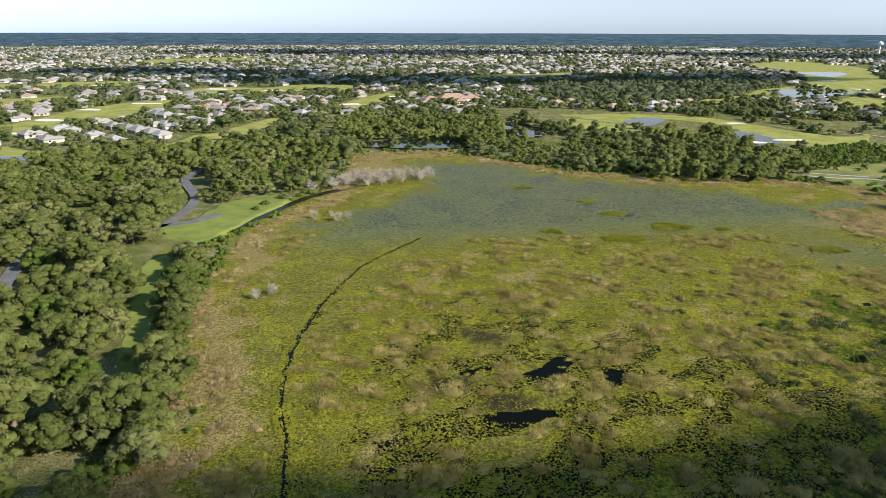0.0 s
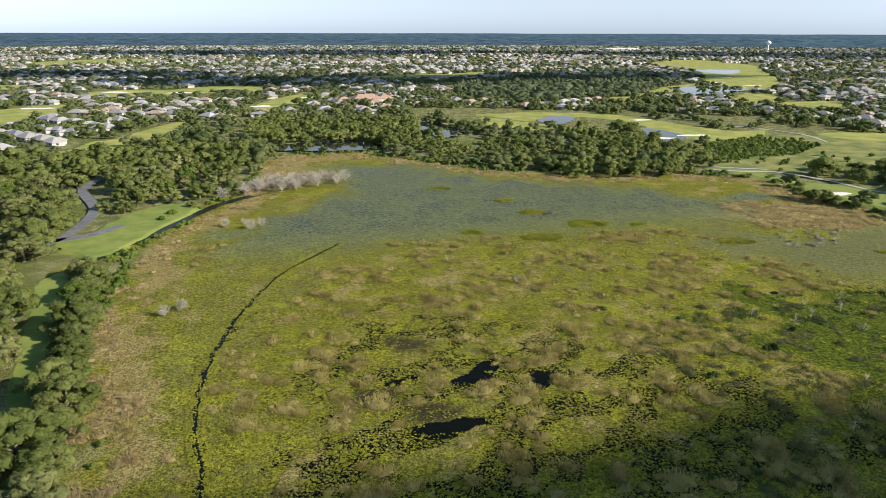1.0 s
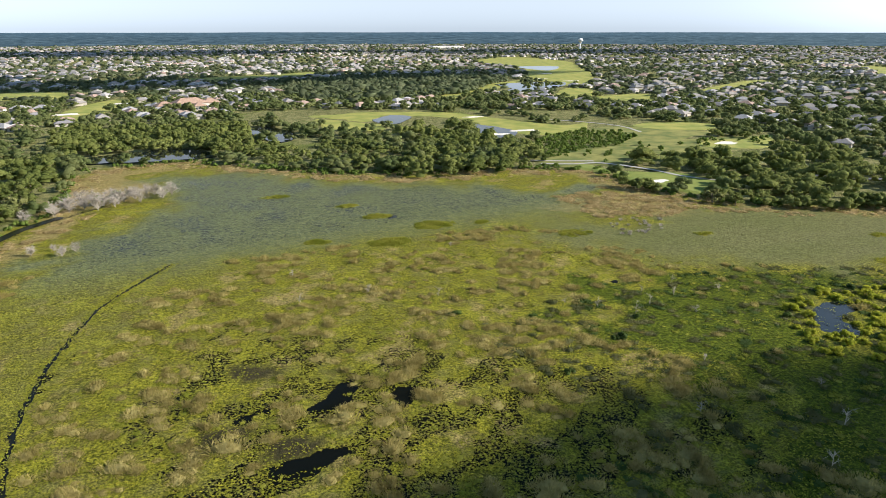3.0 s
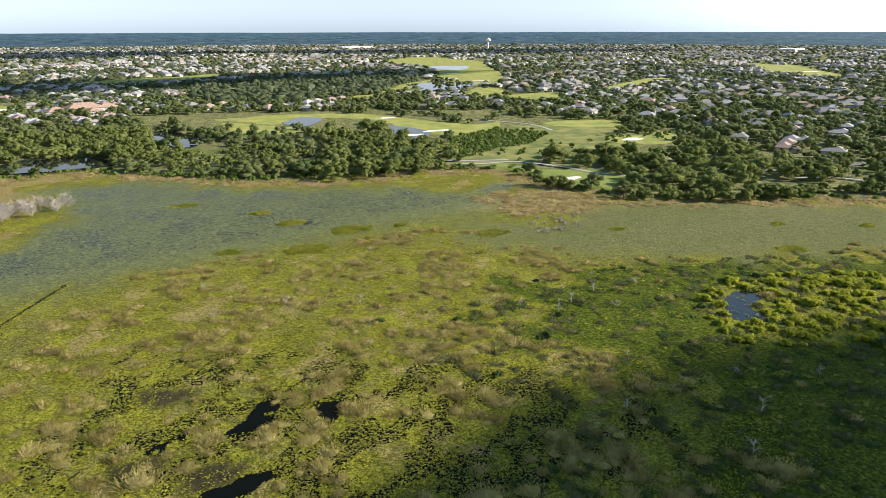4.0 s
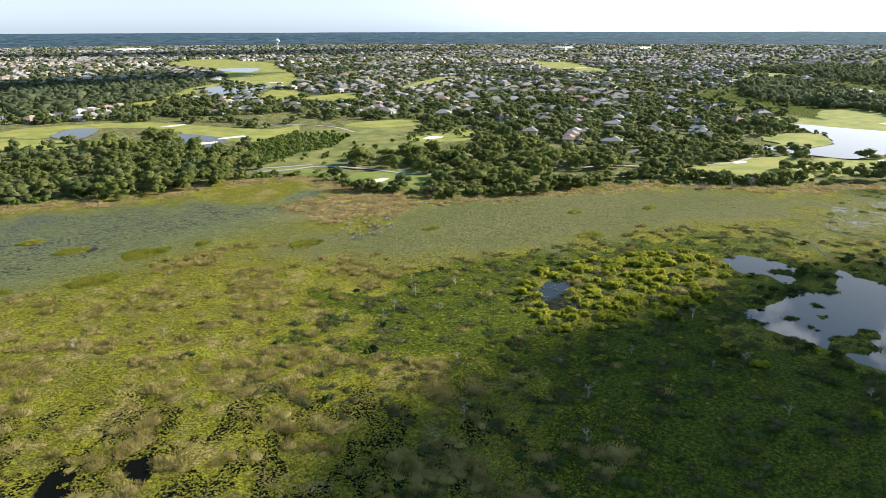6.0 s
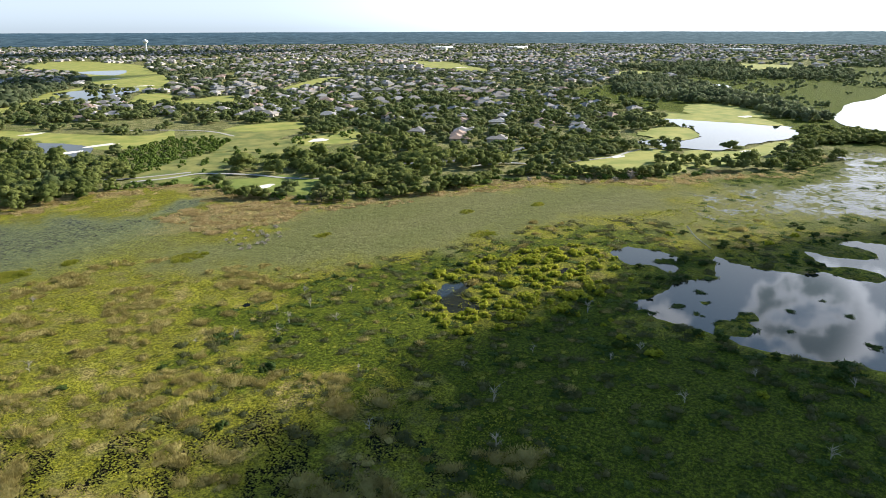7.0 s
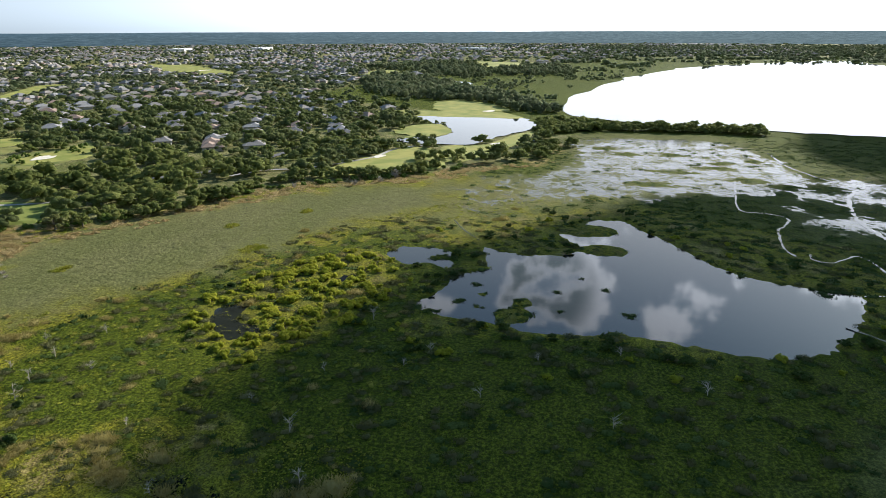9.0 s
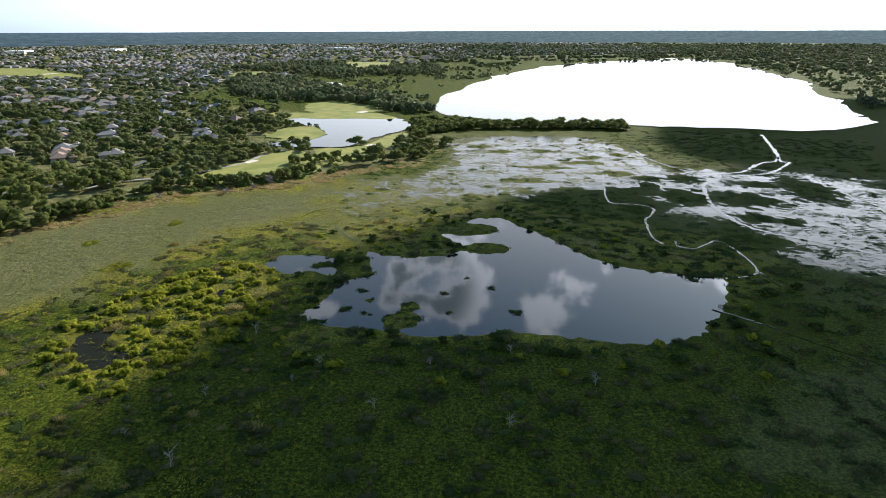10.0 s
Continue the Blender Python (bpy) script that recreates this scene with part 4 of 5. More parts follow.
for poly, gap, kinds, lo, hi in ((WEST, 12.6, (0, 0, 1, 1, 2, 3, 4, 5), 0.8, 1.42), (N_ROW, 11.5, (0, 2, 2, 5), 0.75, 1.15), (N_WOOD, 13.5, (0, 1, 2, 3), 0.9, 1.3), (N_CLUMP, 13.0, (0, 1, 4), 0.9, 1.25), (N_MID, 11.0, (0, 2, 5), 0.6, 0.9), (N_LEFT, 11.0, (2, 5, 5, 0), 0.5, 0.85), (N_FOREST, 11.5, (0, 2, 5, 5), 0.75, 1.15), (N_ISLE, 9.0, (5, 2), 0.35, 0.6),
                                 (E_WOOD, 13.2, (0, 1, 1, 3, 4, 4), 0.95, 1.35), (E_ROW, 9.0, (2, 2, 5, 0), 0.6, 0.9), (E_BACK, 13.0, (0, 1, 2), 0.9, 1.2), (E_BELT, 12.0, (0, 1, 2), 0.9, 1.2), (E_LINE, 10.0, (0, 2, 2), 0.6, 0.85), (SHORE_E, 10.0, (2, 2, 5, 4), 0.5, 0.9), (BACK, 11.0, (0, 1, 2), 0.6, 0.95), (GROVE, 9.5, (0, 1, 1), 0.9, 1.2), (SPIT, 6.0, (2, 0, 2), 0.6, 1.0), (CAUSEWAY, 9.0, (2, 2, 5), 0.5, 0.9)):
    pts = off_lines(clear_of(scatter(poly, gap), OPEN, 2.5), ROADS + PATHS[:2] + [CANAL_LINE[3:]], 4.0)
    near += [(x, y, int(rng.choice(kinds)), float(rng.uniform(lo, hi))) for x, y in pts]
# single trees that stand apart
near += [(-40, 374, 2, 0.75), (-34, 388, 5, 0.7), (-64, 366, 2, 0.6), (237, 274, 3, 0.85), (224, 304, 2, 0.75), (220, 311, 2, 0.75), (216, 318, 2, 0.7), (226, 311, 5, 0.7), (-84, 318, 5, 0.55), (-78, 330, 2, 0.55), (-86, 308, 5, 0.45), (520, 205, 2, 0.45), (524, 195, 2, 0.45), (595, 238, 2, 0.42), (595, 232, 2, 0.4), (596, 226, 2, 0.42), (596, 220, 2, 0.38), (597, 214, 2, 0.42), (597, 208, 2, 0.4), (400, 428, 2, 0.9),
         (384, 440, 0, 0.8), (426, 174, 1, 0.95), (428, 164, 0, 0.9), (436, 158, 1, 0.85), (443, 152, 0, 0.8), (435, 220, 0, 0.85), (446, 214, 2, 0.85), (456, 209, 1, 0.8), (468, 201, 2, 0.75), (454, 237, 0, 0.8), (443, 243, 1, 0.9), (520, 925, 1, 1.2), (500, 915, 1, 1.2), (535, 900, 1, 1.2), (555, 890, 1, 1.1), (452, 890, 1, 1.2), (480, 905, 1, 1.0)]
for ax, ay, bx, by in ((-60, 112, -64, 140), (-64, 140, -74, 178), (-74, 178, -84, 214), (-84, 214, -92, 240)):
    for k in np.arange(0, 1, 0.2):
        near.append((float(ax + (bx - ax) * k + rng.normal(0, 1.2)), float(ay + (by - ay) * k + rng.normal(0, 1)), int(rng.choice((0, 2, 2, 4))), float(rng.uniform(0.8, 1.0))))
row = np.array([(289, 241), (321, 236), (346, 223), (361, 205), (370, 187), (378, 170), (388, 160)], float)
for k in np.arange(0, 6, 0.24):
    x, y = row[int(k)] + (row[int(k) + 1] - row[int(k)]) * (k % 1)
    near.append((float(x + rng.normal(0, 1.5)) + 4, float(y + rng.normal(0, 1.5)) + 3, int(rng.choice((2, 5, 5, 0))), float(rng.uniform(0.5, 0.8))))
near.sort(key=lambda q: math.hypot(q[0] - 10, q[1] - 60) - (60 if q[0] < 0 else 0))
GROUPS = "trees round the marsh"
for i, (x, y, k, s) in enumerate(near[:300]):
    plant((KINDS if i < 175 else LIGHT_KINDS)[k], x, y, 0.4, s, GROUPS)

# the trees past those: joined woods
LOW = [crown(1.7, -0.2, 1.4, 5, 9, 0.26, 60 + k) for k in range(4)]
MID = [crown(6.5, 0.6, 9.8, 11, 12, 0.66, 30 + k, None, 0.4) for k in range(6)]
LITE = [crown(6.3, 0.5, 9.0, 6, 8, 0.8, 40 + k, None, 0.3) for k in range(6)]
FAR = []
for k in range(10):
    v, f = lumpy(ICO1 if k < 5 else ICO2, 50 + k, 0.8)
    keep = v[f][..., 2].mean(axis=1) > -0.55
    FAR.append((v * np.array([5.5, 5.5, 4.0]) + np.array([0, 0, 4.2]), f[keep]) if k < 5 else crown(6.0, 0.4, 8.4, 3, 6, 1.0, 50 + k, None, 0.3))


def wood(name, places, shapes, label, material=HAZED_LEAF, smooth=True, tall=1.0):
    """Many crowns joined into one mesh of stuff. places: x, y, z, scale."""
    v, f, n = [], [], 0
    for i, (x, y, z, s) in enumerate(places):
        sv, sf = shapes[i % len(shapes)]
        a = rng.uniform(0, 2 * math.pi)
        c, w = math.cos(a) * s, math.sin(a) * s
        q = np.empty_like(sv)
        k = rng.uniform(0.72, 1.28)
        q[:, 0], q[:, 1], q[:, 2] = k * sv[:, 0] * c - sv[:, 1] * w + x, k * sv[:, 0] * w + sv[:, 1] * c + y, sv[:, 2] * s * tall * rng.uniform(0.75, 1.15) + z
        v.append(q)
        f.append(sf + n)
        n += len(sv)
    me = np_mesh(name, np.concatenate(v), np.concatenate(f), [material], None, None, smooth)
    return tagged(new(name, me), label, "trees", kind="stuff")


wood("woods_edge", [(x, y, 0.4, s * 1.08) for x, y, k, s in near[300:]], MID, "dense green oak woods beyond the shore", OAK, True, 0.78)
BELT = [(1017, 457), (1187, 496), (1042, 348), (881, 227), (770, 153), (700, 112), (690, 148), (775, 230), (817, 314), (867, 386)]
FAR_BELT = [(1436, 619), (1690, 547), (1509, 202), (1265, 156), (1226, 306), (1128, 301), (1289, 468)]
pts = np.concatenate([clear_of(scatter(BELT, 11), FAIRWAYS, 0), clear_of(scatter(FAR_BELT, 17), FAIRWAYS, 0)])
wood("belt_woods", [(x, y, 0.6, rng.uniform(0.8, 1.4)) for x, y in pts], LITE, "dark belt of woods above the lake shore")
DARK_WOOD = [(145, 1036), (259, 1183), (392, 1188), (494, 1139), (507, 1069), (357, 865), (270, 808), (198, 781), (139, 805), (123, 874)]
SHRUB_LAND = [(225, 447), (265, 490), (302, 504), (326, 489), (330, 463), (285, 429), (253, 418), (219, 404)]
pts = scatter(SHRUB_LAND, 5.0)
more = scatter(MEADOW, 7.0)
pts = np.concatenate([pts, more[waves(more[:, 0], more[:, 1], 34, 65) > 0.35]])
wood("shrub_thicket", [(x, y, 1.0, rng.uniform(0.22, 0.42)) for x, y in pts], LITE, "bright green thicket of shrubs on the meadow", BRIGHT)

# ---- the suburb: houses and trees out to the horizon ----
ROOFS = Nodes("roof_shingles")
rc = ROOFS.t.nodes.new("ShaderNodeValToRGB")
rc.color_ramp.interpolation = "CONSTANT"
for at, colour in ((0.0, (0.269, 0.242, 0.216)), (0.22, (0.306, 0.278, 0.242)), (0.42, (0.216, 0.212, 0.206)), (0.6, (0.323, 0.224, 0.171)), (0.72, (0.340, 0.323, 0.306)), (0.92, (0.377, 0.360, 0.340))):
    e = rc.color_ramp.elements.new(at)
    e.color = (*colour, 1)
ROOFS.t.links.new(ROOFS.island(), rc.inputs[0])
ROOF = ROOFS.done(ROOFS.surface(ROOFS.mix(ROOFS.span(ROOFS.noise(0.8, 4), 0.3, 0.7, 0, 0.35), rc.outputs[0], (0.143, 0.136, 0.125)), 0.85))
rs = Nodes("roof_of_house")
rc = rs.t.nodes.new("ShaderNodeValToRGB")
rc.color_ramp.interpolation = "CONSTANT"
for at, colour in ((0.0, (0.296, 0.269, 0.242)), (0.3, (0.216, 0.206, 0.202)), (0.5, (0.360, 0.251, 0.188)), (0.65, (0.333, 0.314, 0.296)), (0.92, (0.377, 0.360, 0.340))):
    e = rc.color_ramp.elements.new(at)
    e.color = (*colour, 1)
rs.t.links.new(rs.each(), rc.inputs[0])
HOUSE_ROOF = rs.done(rs.surface(rs.mix(rs.span(rs.noise(1.2, 4), 0.3, 0.7, 0, 0.4), rc.outputs[0], (0.143, 0.136, 0.125)), 0.85))
STUCCO = plain_material("stucco", (0.40, 0.36, 0.30), (0.52, 0.48, 0.41), 0.3, 0.9, 0.25)
GLASS = plain_material("window_glass", (0.03, 0.04, 0.05), (0.05, 0.06, 0.07), 0.5, 0.08, 0.0, 0.0, 0.5)
DOORS = plain_material("door_paint", (0.62, 0.60, 0.56), (0.74, 0.72, 0.68), 0.8, 0.5)


def box_tris(x0, x1, y0, y1, z0, z1):
    v = np.array([(x, y, z) for z in (z0, z1) for x, y in ((x0, y0), (x1, y0), (x1, y1), (x0, y1))], float)
    f = np.array([(0, 1, 5), (0, 5, 4), (1, 2, 6), (1, 6, 5), (2, 3, 7), (2, 7, 6), (3, 0, 4), (3, 4, 7), (4, 5, 6), (4, 6, 7), (0, 2, 1), (0, 3, 2)])
    return v, f


def hip_tris(x0, x1, y0, y1, z, high, eave=0.8):
    """A hipped roof with an eave board, ridge along the longer side."""
    x0, x1, y0, y1 = x0 - eave, x1 + eave, y0 - eave, y1 + eave
    half = min(x1 - x0, y1 - y0) / 2
    if x1 - x0 >= y1 - y0:
        ridge = [(x0 + half, (y0 + y1) / 2, z + high), (x1 - half, (y0 + y1) / 2, z + high)]
        quad, ends = [(0, 1, 5, 4), (2, 3, 4, 5)], [(3, 0, 4), (1, 2, 5)]
    else:
        ridge = [((x0 + x1) / 2, y0 + half, z + high), ((x0 + x1) / 2, y1 - half, z + high)]
        quad, ends = [(1, 2, 5, 4), (3, 0, 4, 5)], [(0, 1, 4), (2, 3, 5)]
    v = np.array([(x0, y0, z), (x1, y0, z), (x1, y1, z), (x0, y1, z)] + ridge + [(x0, y0, z - 0.2), (x1, y0, z - 0.2), (x1, y1, z - 0.2), (x0, y1, z - 0.2)])
    f = [t for a, b, c, d in quad for t in ((a, b, c), (a, c, d))] + ends + [t for i in range(4) for t in ((i + 6, (i + 1) % 4 + 6, (i + 1) % 4), (i + 6, (i + 1) % 4, i))] + [(6, 8, 7), (6, 9, 8)]
    return v, np.array(f)


def bare(v, f, count):
    """The first faces of a shape alone."""
    return v, f[:count]


HOUSES = []
for k in range(5):
    r = np.random.default_rng(80 + k)
    w, d, wing = r.uniform(12, 15.5), r.uniform(9, 11), r.uniform(5.5, 6.5)
    side = 1 if k % 2 else -1
    wx0, wx1 = (w / 2 - wing, w / 2) if side > 0 else (-w / 2, -w / 2 + wing)
    walls = joined([box_tris(-w / 2, w / 2, -d / 2, d / 2, -0.4, 2.9), box_tris(wx0 + 0.05, wx1 - 0.05, -d / 2 - 5, -d / 2 + 0.5, -0.4, 2.85)])
    roof = joined([hip_tris(-w / 2, w / 2, -d / 2, d / 2, 2.95, d * 0.29), hip_tris(wx0, wx1, -d / 2 - 5, -d / 2 + 4, 2.9, wing * 0.31)])
    HOUSES.append((walls, roof, w, d, (wx0 + wx1) / 2, side))
PLAIN = [(bare(*box_tris(-h[2] / 2, h[2] / 2, -h[3] / 2, h[3] / 2, -0.4, 2.9), 8), bare(*hip_tris(-h[2] / 2, h[2] / 2, -h[3] / 2, h[3] / 2, 2.95, h[3] * 0.29), 6)) for h in HOUSES]
HOUSE_PARTS = []
for k, (walls, roof, w, d, gx0, side) in enumerate(HOUSES):
    HOUSE_PARTS.append((mesh("house_wall", walls, STUCCO), mesh("house_roof", roof, HOUSE_ROOF), mesh("house_window", box_tris(-0.8, 0.8, -0.06, 0.06, 0.9, 2.2), GLASS), mesh("house_door", box_tris(-0.5, 0.5, -0.06, 0.06, -0.1, 2.1), DOORS),
                        mesh("garage_door", box_tris(-2.3, 2.3, -0.06, 0.06, -0.1, 2.3), DOORS)))


def house(k, x, y, z, turn):
    walls, roof, w, d, gx0, side = HOUSES[k]
    mw, mr, mg, md, mgd = HOUSE_PARTS[k]
    ob = thing("house", "single-storey stuccoed house with a hipped shingle roof", "house", pose(x, y, z, 0, 0, turn), "suburban houses")
    part("wall", mw, ob)
    part("roof", mr, ob)
    for px, py, rot in ((-w / 4 * side, -d / 2 - 0.04, 0), (w / 4, d / 2 + 0.04, 0), (-w / 4, d / 2 + 0.04, 0), (w / 2 + 0.04, 1, 90), (-w / 2 - 0.04, 1, 90)):
        part("window", mg, ob).matrix_basis = pose(px, py, 0, 0, 0, rot)
    part("door", md, ob).matrix_basis = pose(0.8 * side * -1, -d / 2 - 0.04, 0)
    part("garage_door", mgd, ob).matrix_basis = pose(gx0, -d / 2 - 5.04, 0)
    return ob


WOODS = [BELT, FAR_BELT, BACK, WEST, N_WOOD, N_ROW, N_CLUMP, N_MID, N_LEFT, N_FOREST, N_ISLE, EAST, SHORE_E, GROVE, SPIT, CAUSEWAY, DARK_WOOD, SHRUB_LAND]
GOLF_LAND = [(195, 392), (255, 305), (272, 285), (300, 290), (345, 392), (425, 480), (380, 640), (80, 760), (20, 660), (150, 560)]
BLOCKED = OPEN + WOODS + [[(470, 205), (520, 250), (640, 275), (770, 270), (770, 110), (480, 110)], [(300, 240), (440, 130), (520, 205), (470, 230), (385, 275), (415, 370), (390, 400), (300, 400)], [(-260, 420), (-150, 600), (-60, 710), (40, 650), (-50, 480), (-140, 470)], MARSH, FAR_MARSH, GOLF_LAND, [(-90, 480), (-80, 650), (40, 690), (260, 640), (300, 500), (250, 390), (110, 390), (20, 460)]]


def in_view(p, margin=6):
    """Keeps to the side of the plan that the place is open to."""
    a = np.degrees(np.arctan2(p[:, 0], p[:, 1] - 20))
    return p[(a > -40 - margin) & (a < 122 + margin)]


spots = []
cell = 230
for ix in range(-15, 17):
    for iy in range(-2, 17):
        cx, cy = ix * cell, iy * cell + 100
        far = math.hypot(cx, cy)
        if far > 3750:
            continue
        turn = float(rng.uniform(0, 180))
        u, v = np.meshgrid(np.arange(-150, 151, 19.5), np.arange(-150, 151, 33.0))
        u, v = (u + rng.normal(0, 1.2, u.shape)).ravel(), (v + rng.normal(0, 1.5, v.shape)).ravel()
        c, s = math.cos(radians(turn)), math.sin(radians(turn))
        p = np.stack([cx + u * c - v * s, cy + u * s + v * c, np.full(u.shape, turn) + 180 * (np.round(v / 33) % 2)], 1)
        p = p[(np.abs(p[:, 0] - cx) < cell / 2) & (np.abs(p[:, 1] - cy) < cell / 2)]
        p = p[rng.random(len(p)) < (0.70 if far < 1000 else 0.45 if far < 2000 else 0.34)]
        spots.append(p)
spots = in_view(np.concatenate(spots))
spots = clear_of(spots, BLOCKED, 9)
spots = off_lines(spots, ROADS, 14)
bare = waves(spots[:, 0], spots[:, 1], 420, 61, 2)
spots = spots[bare > -0.55]
spots = spots[np.argsort(np.hypot(spots[:, 0], spots[:, 1]))]
for i, (x, y, turn) in enumerate(spots[:210]):
    house(i % 5, float(x), float(y), 1.25, float(turn))
v, f, mi, n = [], [], [], 0
for i, (x, y, turn) in enumerate(spots[210:]):
    walls, roof = HOUSES[i % 5][:2] if i < 500 else PLAIN[i % 5]
    c, s = math.cos(radians(turn)), math.sin(radians(turn))
    for which, (pv, pf) in enumerate((walls, roof)):
        q = np.empty_like(pv)
        q[:, 0], q[:, 1], q[:, 2] = pv[:, 0] * c - pv[:, 1] * s + x, pv[:, 0] * s + pv[:, 1] * c + y, pv[:, 2] + 1.25
        v.append(q)
        f.append(pf + n)
        mi.append(np.full(len(pf), which))
        n += len(pv)
tagged(new("far_houses", np_mesh("far_houses", np.concatenate(v), np.concatenate(f), [STUCCO, ROOF], np.concatenate(mi))), "rows of pale single-storey houses spreading to the horizon", "houses", kind="stuff")

# garden trees, thinning out with distance
def garden_trees(lo, hi, count, margin):
    a, d = np.radians(rng.uniform(-44, 124, count)), np.sqrt(rng.uniform(lo * lo, hi * hi, count))
    p = np.stack([d * np.sin(a), d * np.cos(a) + 20], 1)
    p = clear_of(p, OPEN + [CANAL_BANK, MARSH, WEST, N_FOREST, N_LEFT, EAST, SHORE_E], margin)
    p = p[(edge_distance(GOLF_LAND, p[:, 0], p[:, 1]) < 0) | (waves(p[:, 0], p[:, 1], 60, 73, 2) > 0.42)]
    p = p[edge_distance(FAR_MARSH, p[:, 0], p[:, 1]) < 0]
    dense = waves(p[:, 0], p[:, 1], 260, 71, 3)
    west = 1 - 0.3 * (p[:, 0] < 20) * (p[:, 1] > 470) * (p[:, 1] < 1000)
    return p[rng.random(len(p)) < west * np.clip(0.62 + 0.6 * dense, 0.45, 1.0)]


p1, p2, p3 = garden_trees(230, 900, 15000, 3), garden_trees(900, 1700, 22000, 3), garden_trees(1700, 3700, 24000, 3)
wood("garden_trees", [(x, y, 1.0, rng.uniform(0.45, 1.15)) for x, y in p1], LITE, "rounded green trees between houses", GARDEN_LEAF, True, 0.8)
wood("town_trees", [(x, y, 0.6, rng.uniform(0.55, 1.1)) for x, y in p2], FAR, "rounded green trees between houses", HAZED_LEAF, True, 0.8)
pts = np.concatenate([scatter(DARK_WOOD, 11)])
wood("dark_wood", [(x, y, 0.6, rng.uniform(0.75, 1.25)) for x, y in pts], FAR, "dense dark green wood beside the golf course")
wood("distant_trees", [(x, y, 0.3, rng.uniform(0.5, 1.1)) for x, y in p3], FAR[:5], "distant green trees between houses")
a, d = np.radians(rng.uniform(-44, 124, 3600)), np.sqrt(rng.uniform(3000 ** 2, 3950 ** 2, 3600))
wood("distant_woods", [(q * math.sin(b), q * math.cos(b), -3, rng.uniform(0.8, 1.3)) for q, b in zip(d, a) if edge_distance(LAKE_EDGE, np.array([q * math.sin(b)]), np.array([q * math.cos(b)]))[0] < -10], FAR[:5], "far dark woods below the horizon")
p = np.stack([rng.uniform(600, 3300, 17000), rng.uniform(-1700, 460, 17000)], 1)
p = clear_of(p, [LAKE_EDGE, LAGOON, MARSH] + GOLF_PONDS + FAIRWAYS, 16)
p = p[np.hypot(p[:, 0], p[:, 1]) > 820]
p = p[np.argsort(np.hypot(p[:, 0], p[:, 1]))]
inner = edge_distance(FAR_MARSH, p[:, 0], p[:, 1]) > 0
south = p[:, 1] < -0.1 * p[:, 0] - 60
p = p[np.where(inner, waves(p[:, 0], p[:, 1], 200, 72, 3) > 0.1 - 0.5 * south, (p[:, 1] < 250) & (np.hypot(p[:, 0], p[:, 1]) < 3700))]
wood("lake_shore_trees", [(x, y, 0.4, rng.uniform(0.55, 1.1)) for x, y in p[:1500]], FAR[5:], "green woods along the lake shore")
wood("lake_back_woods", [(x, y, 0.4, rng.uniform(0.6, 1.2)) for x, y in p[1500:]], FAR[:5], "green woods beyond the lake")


def water_tower(x, y):
    white = plain_material("white_tank_paint", (0.72, 0.72, 0.70), (0.80, 0.80, 0.78), 0.2, 0.5)
    ob = thing("water_tower", "white pedestal water tower standing over suburban trees", "water tower", pose(x, y, 1.0))

    def lathe(name, rows, sides=20):
        v = [(r * math.cos(2 * math.pi * k / sides), r * math.sin(2 * math.pi * k / sides), z) for r, z in rows for k in range(sides)]
        f = [(i * sides + k, i * sides + (k + 1) % sides, (i + 1) * sides + (k + 1) % sides, (i + 1) * sides + k) for i in range(len(rows) - 1) for k in range(sides)]
        return part(name, np_mesh(name, v, f, [white], None, None, True), ob)

    lathe("pedestal", [(6.0, 0), (4.2, 4), (3.2, 10), (3.0, 26), (4.2, 30)])
    lathe("tank", [(4.2, 30), (8.0, 32), (10.0, 35.5), (9.6, 39), (7.0, 42), (3.0, 43.6), (0.8, 44.2), (0.01, 44.4)])
    lathe("vent", [(0.9, 44.1), (0.9, 45.2), (0.01, 45.4)], 10)


water_tower(1520, 2510)


def warehouse(x, y, turn, wide, deep):
    ob = thing("warehouse", "long white flat-roofed commercial building among trees", "building", pose(x, y, 1.0, 0, 0, turn), "commercial buildings")
    part("wall", mesh("warehouse_wall", box_tris(-wide / 2, wide / 2, -deep / 2, deep / 2, -0.5, 9), DOORS), ob)
    part("roof", mesh("warehouse_roof", box_tris(-wide / 2 + 0.6, wide / 2 - 0.6, -deep / 2 + 0.6, deep / 2 - 0.6, 9.0, 9.35), DOORS), ob)
    for k in range(4):
        part("roof_vent", mesh("roof_vent", box_tris(-2, 2, -1.5, 1.5, 9.35, 11), GLASS), ob).matrix_basis = pose(-wide * 0.35 + k * wide * 0.23, 0, 0)


warehouse(2350, 1750, 25, 160, 60)
warehouse(2550, 1520, 10, 120, 50)
warehouse(1100, 2900, 0, 140, 50)
warehouse(2700, 700, 60, 110, 50)


def clubhouse(x, y, turn):
    """A large club building with several hipped roofs."""
    ob = thing("clubhouse", "large tan clubhouse with several hipped brown roofs", "building", pose(x, y, 1.2, 0, 0, turn))
    for k, (dx, dy, w, d, h) in enumerate(((0, 0, 34, 18, 6.5), (-24, 4, 18, 14, 5.0), (24, 5, 18, 15, 5.5), (4, -14, 12, 12, 4.5))):
        part("wall", mesh("club_wall", box_tris(dx - w / 2, dx + w / 2, dy - d / 2, dy + d / 2, -0.5, h), STUCCO), ob)
        part("roof", mesh("club_roof", hip_tris(dx - w / 2, dx + w / 2, dy - d / 2, dy + d / 2, h + 0.05, d * 0.28), CLUB_ROOF), ob)
        for i in range(4):
            part("window", mesh("club_window", box_tris(-1.0, 1.0, -0.07, 0.07, 1.0, 3.0), GLASS), ob).matrix_basis = pose(dx - w * 0.36 + i * w * 0.24, dy - d / 2 - 0.03, 0)


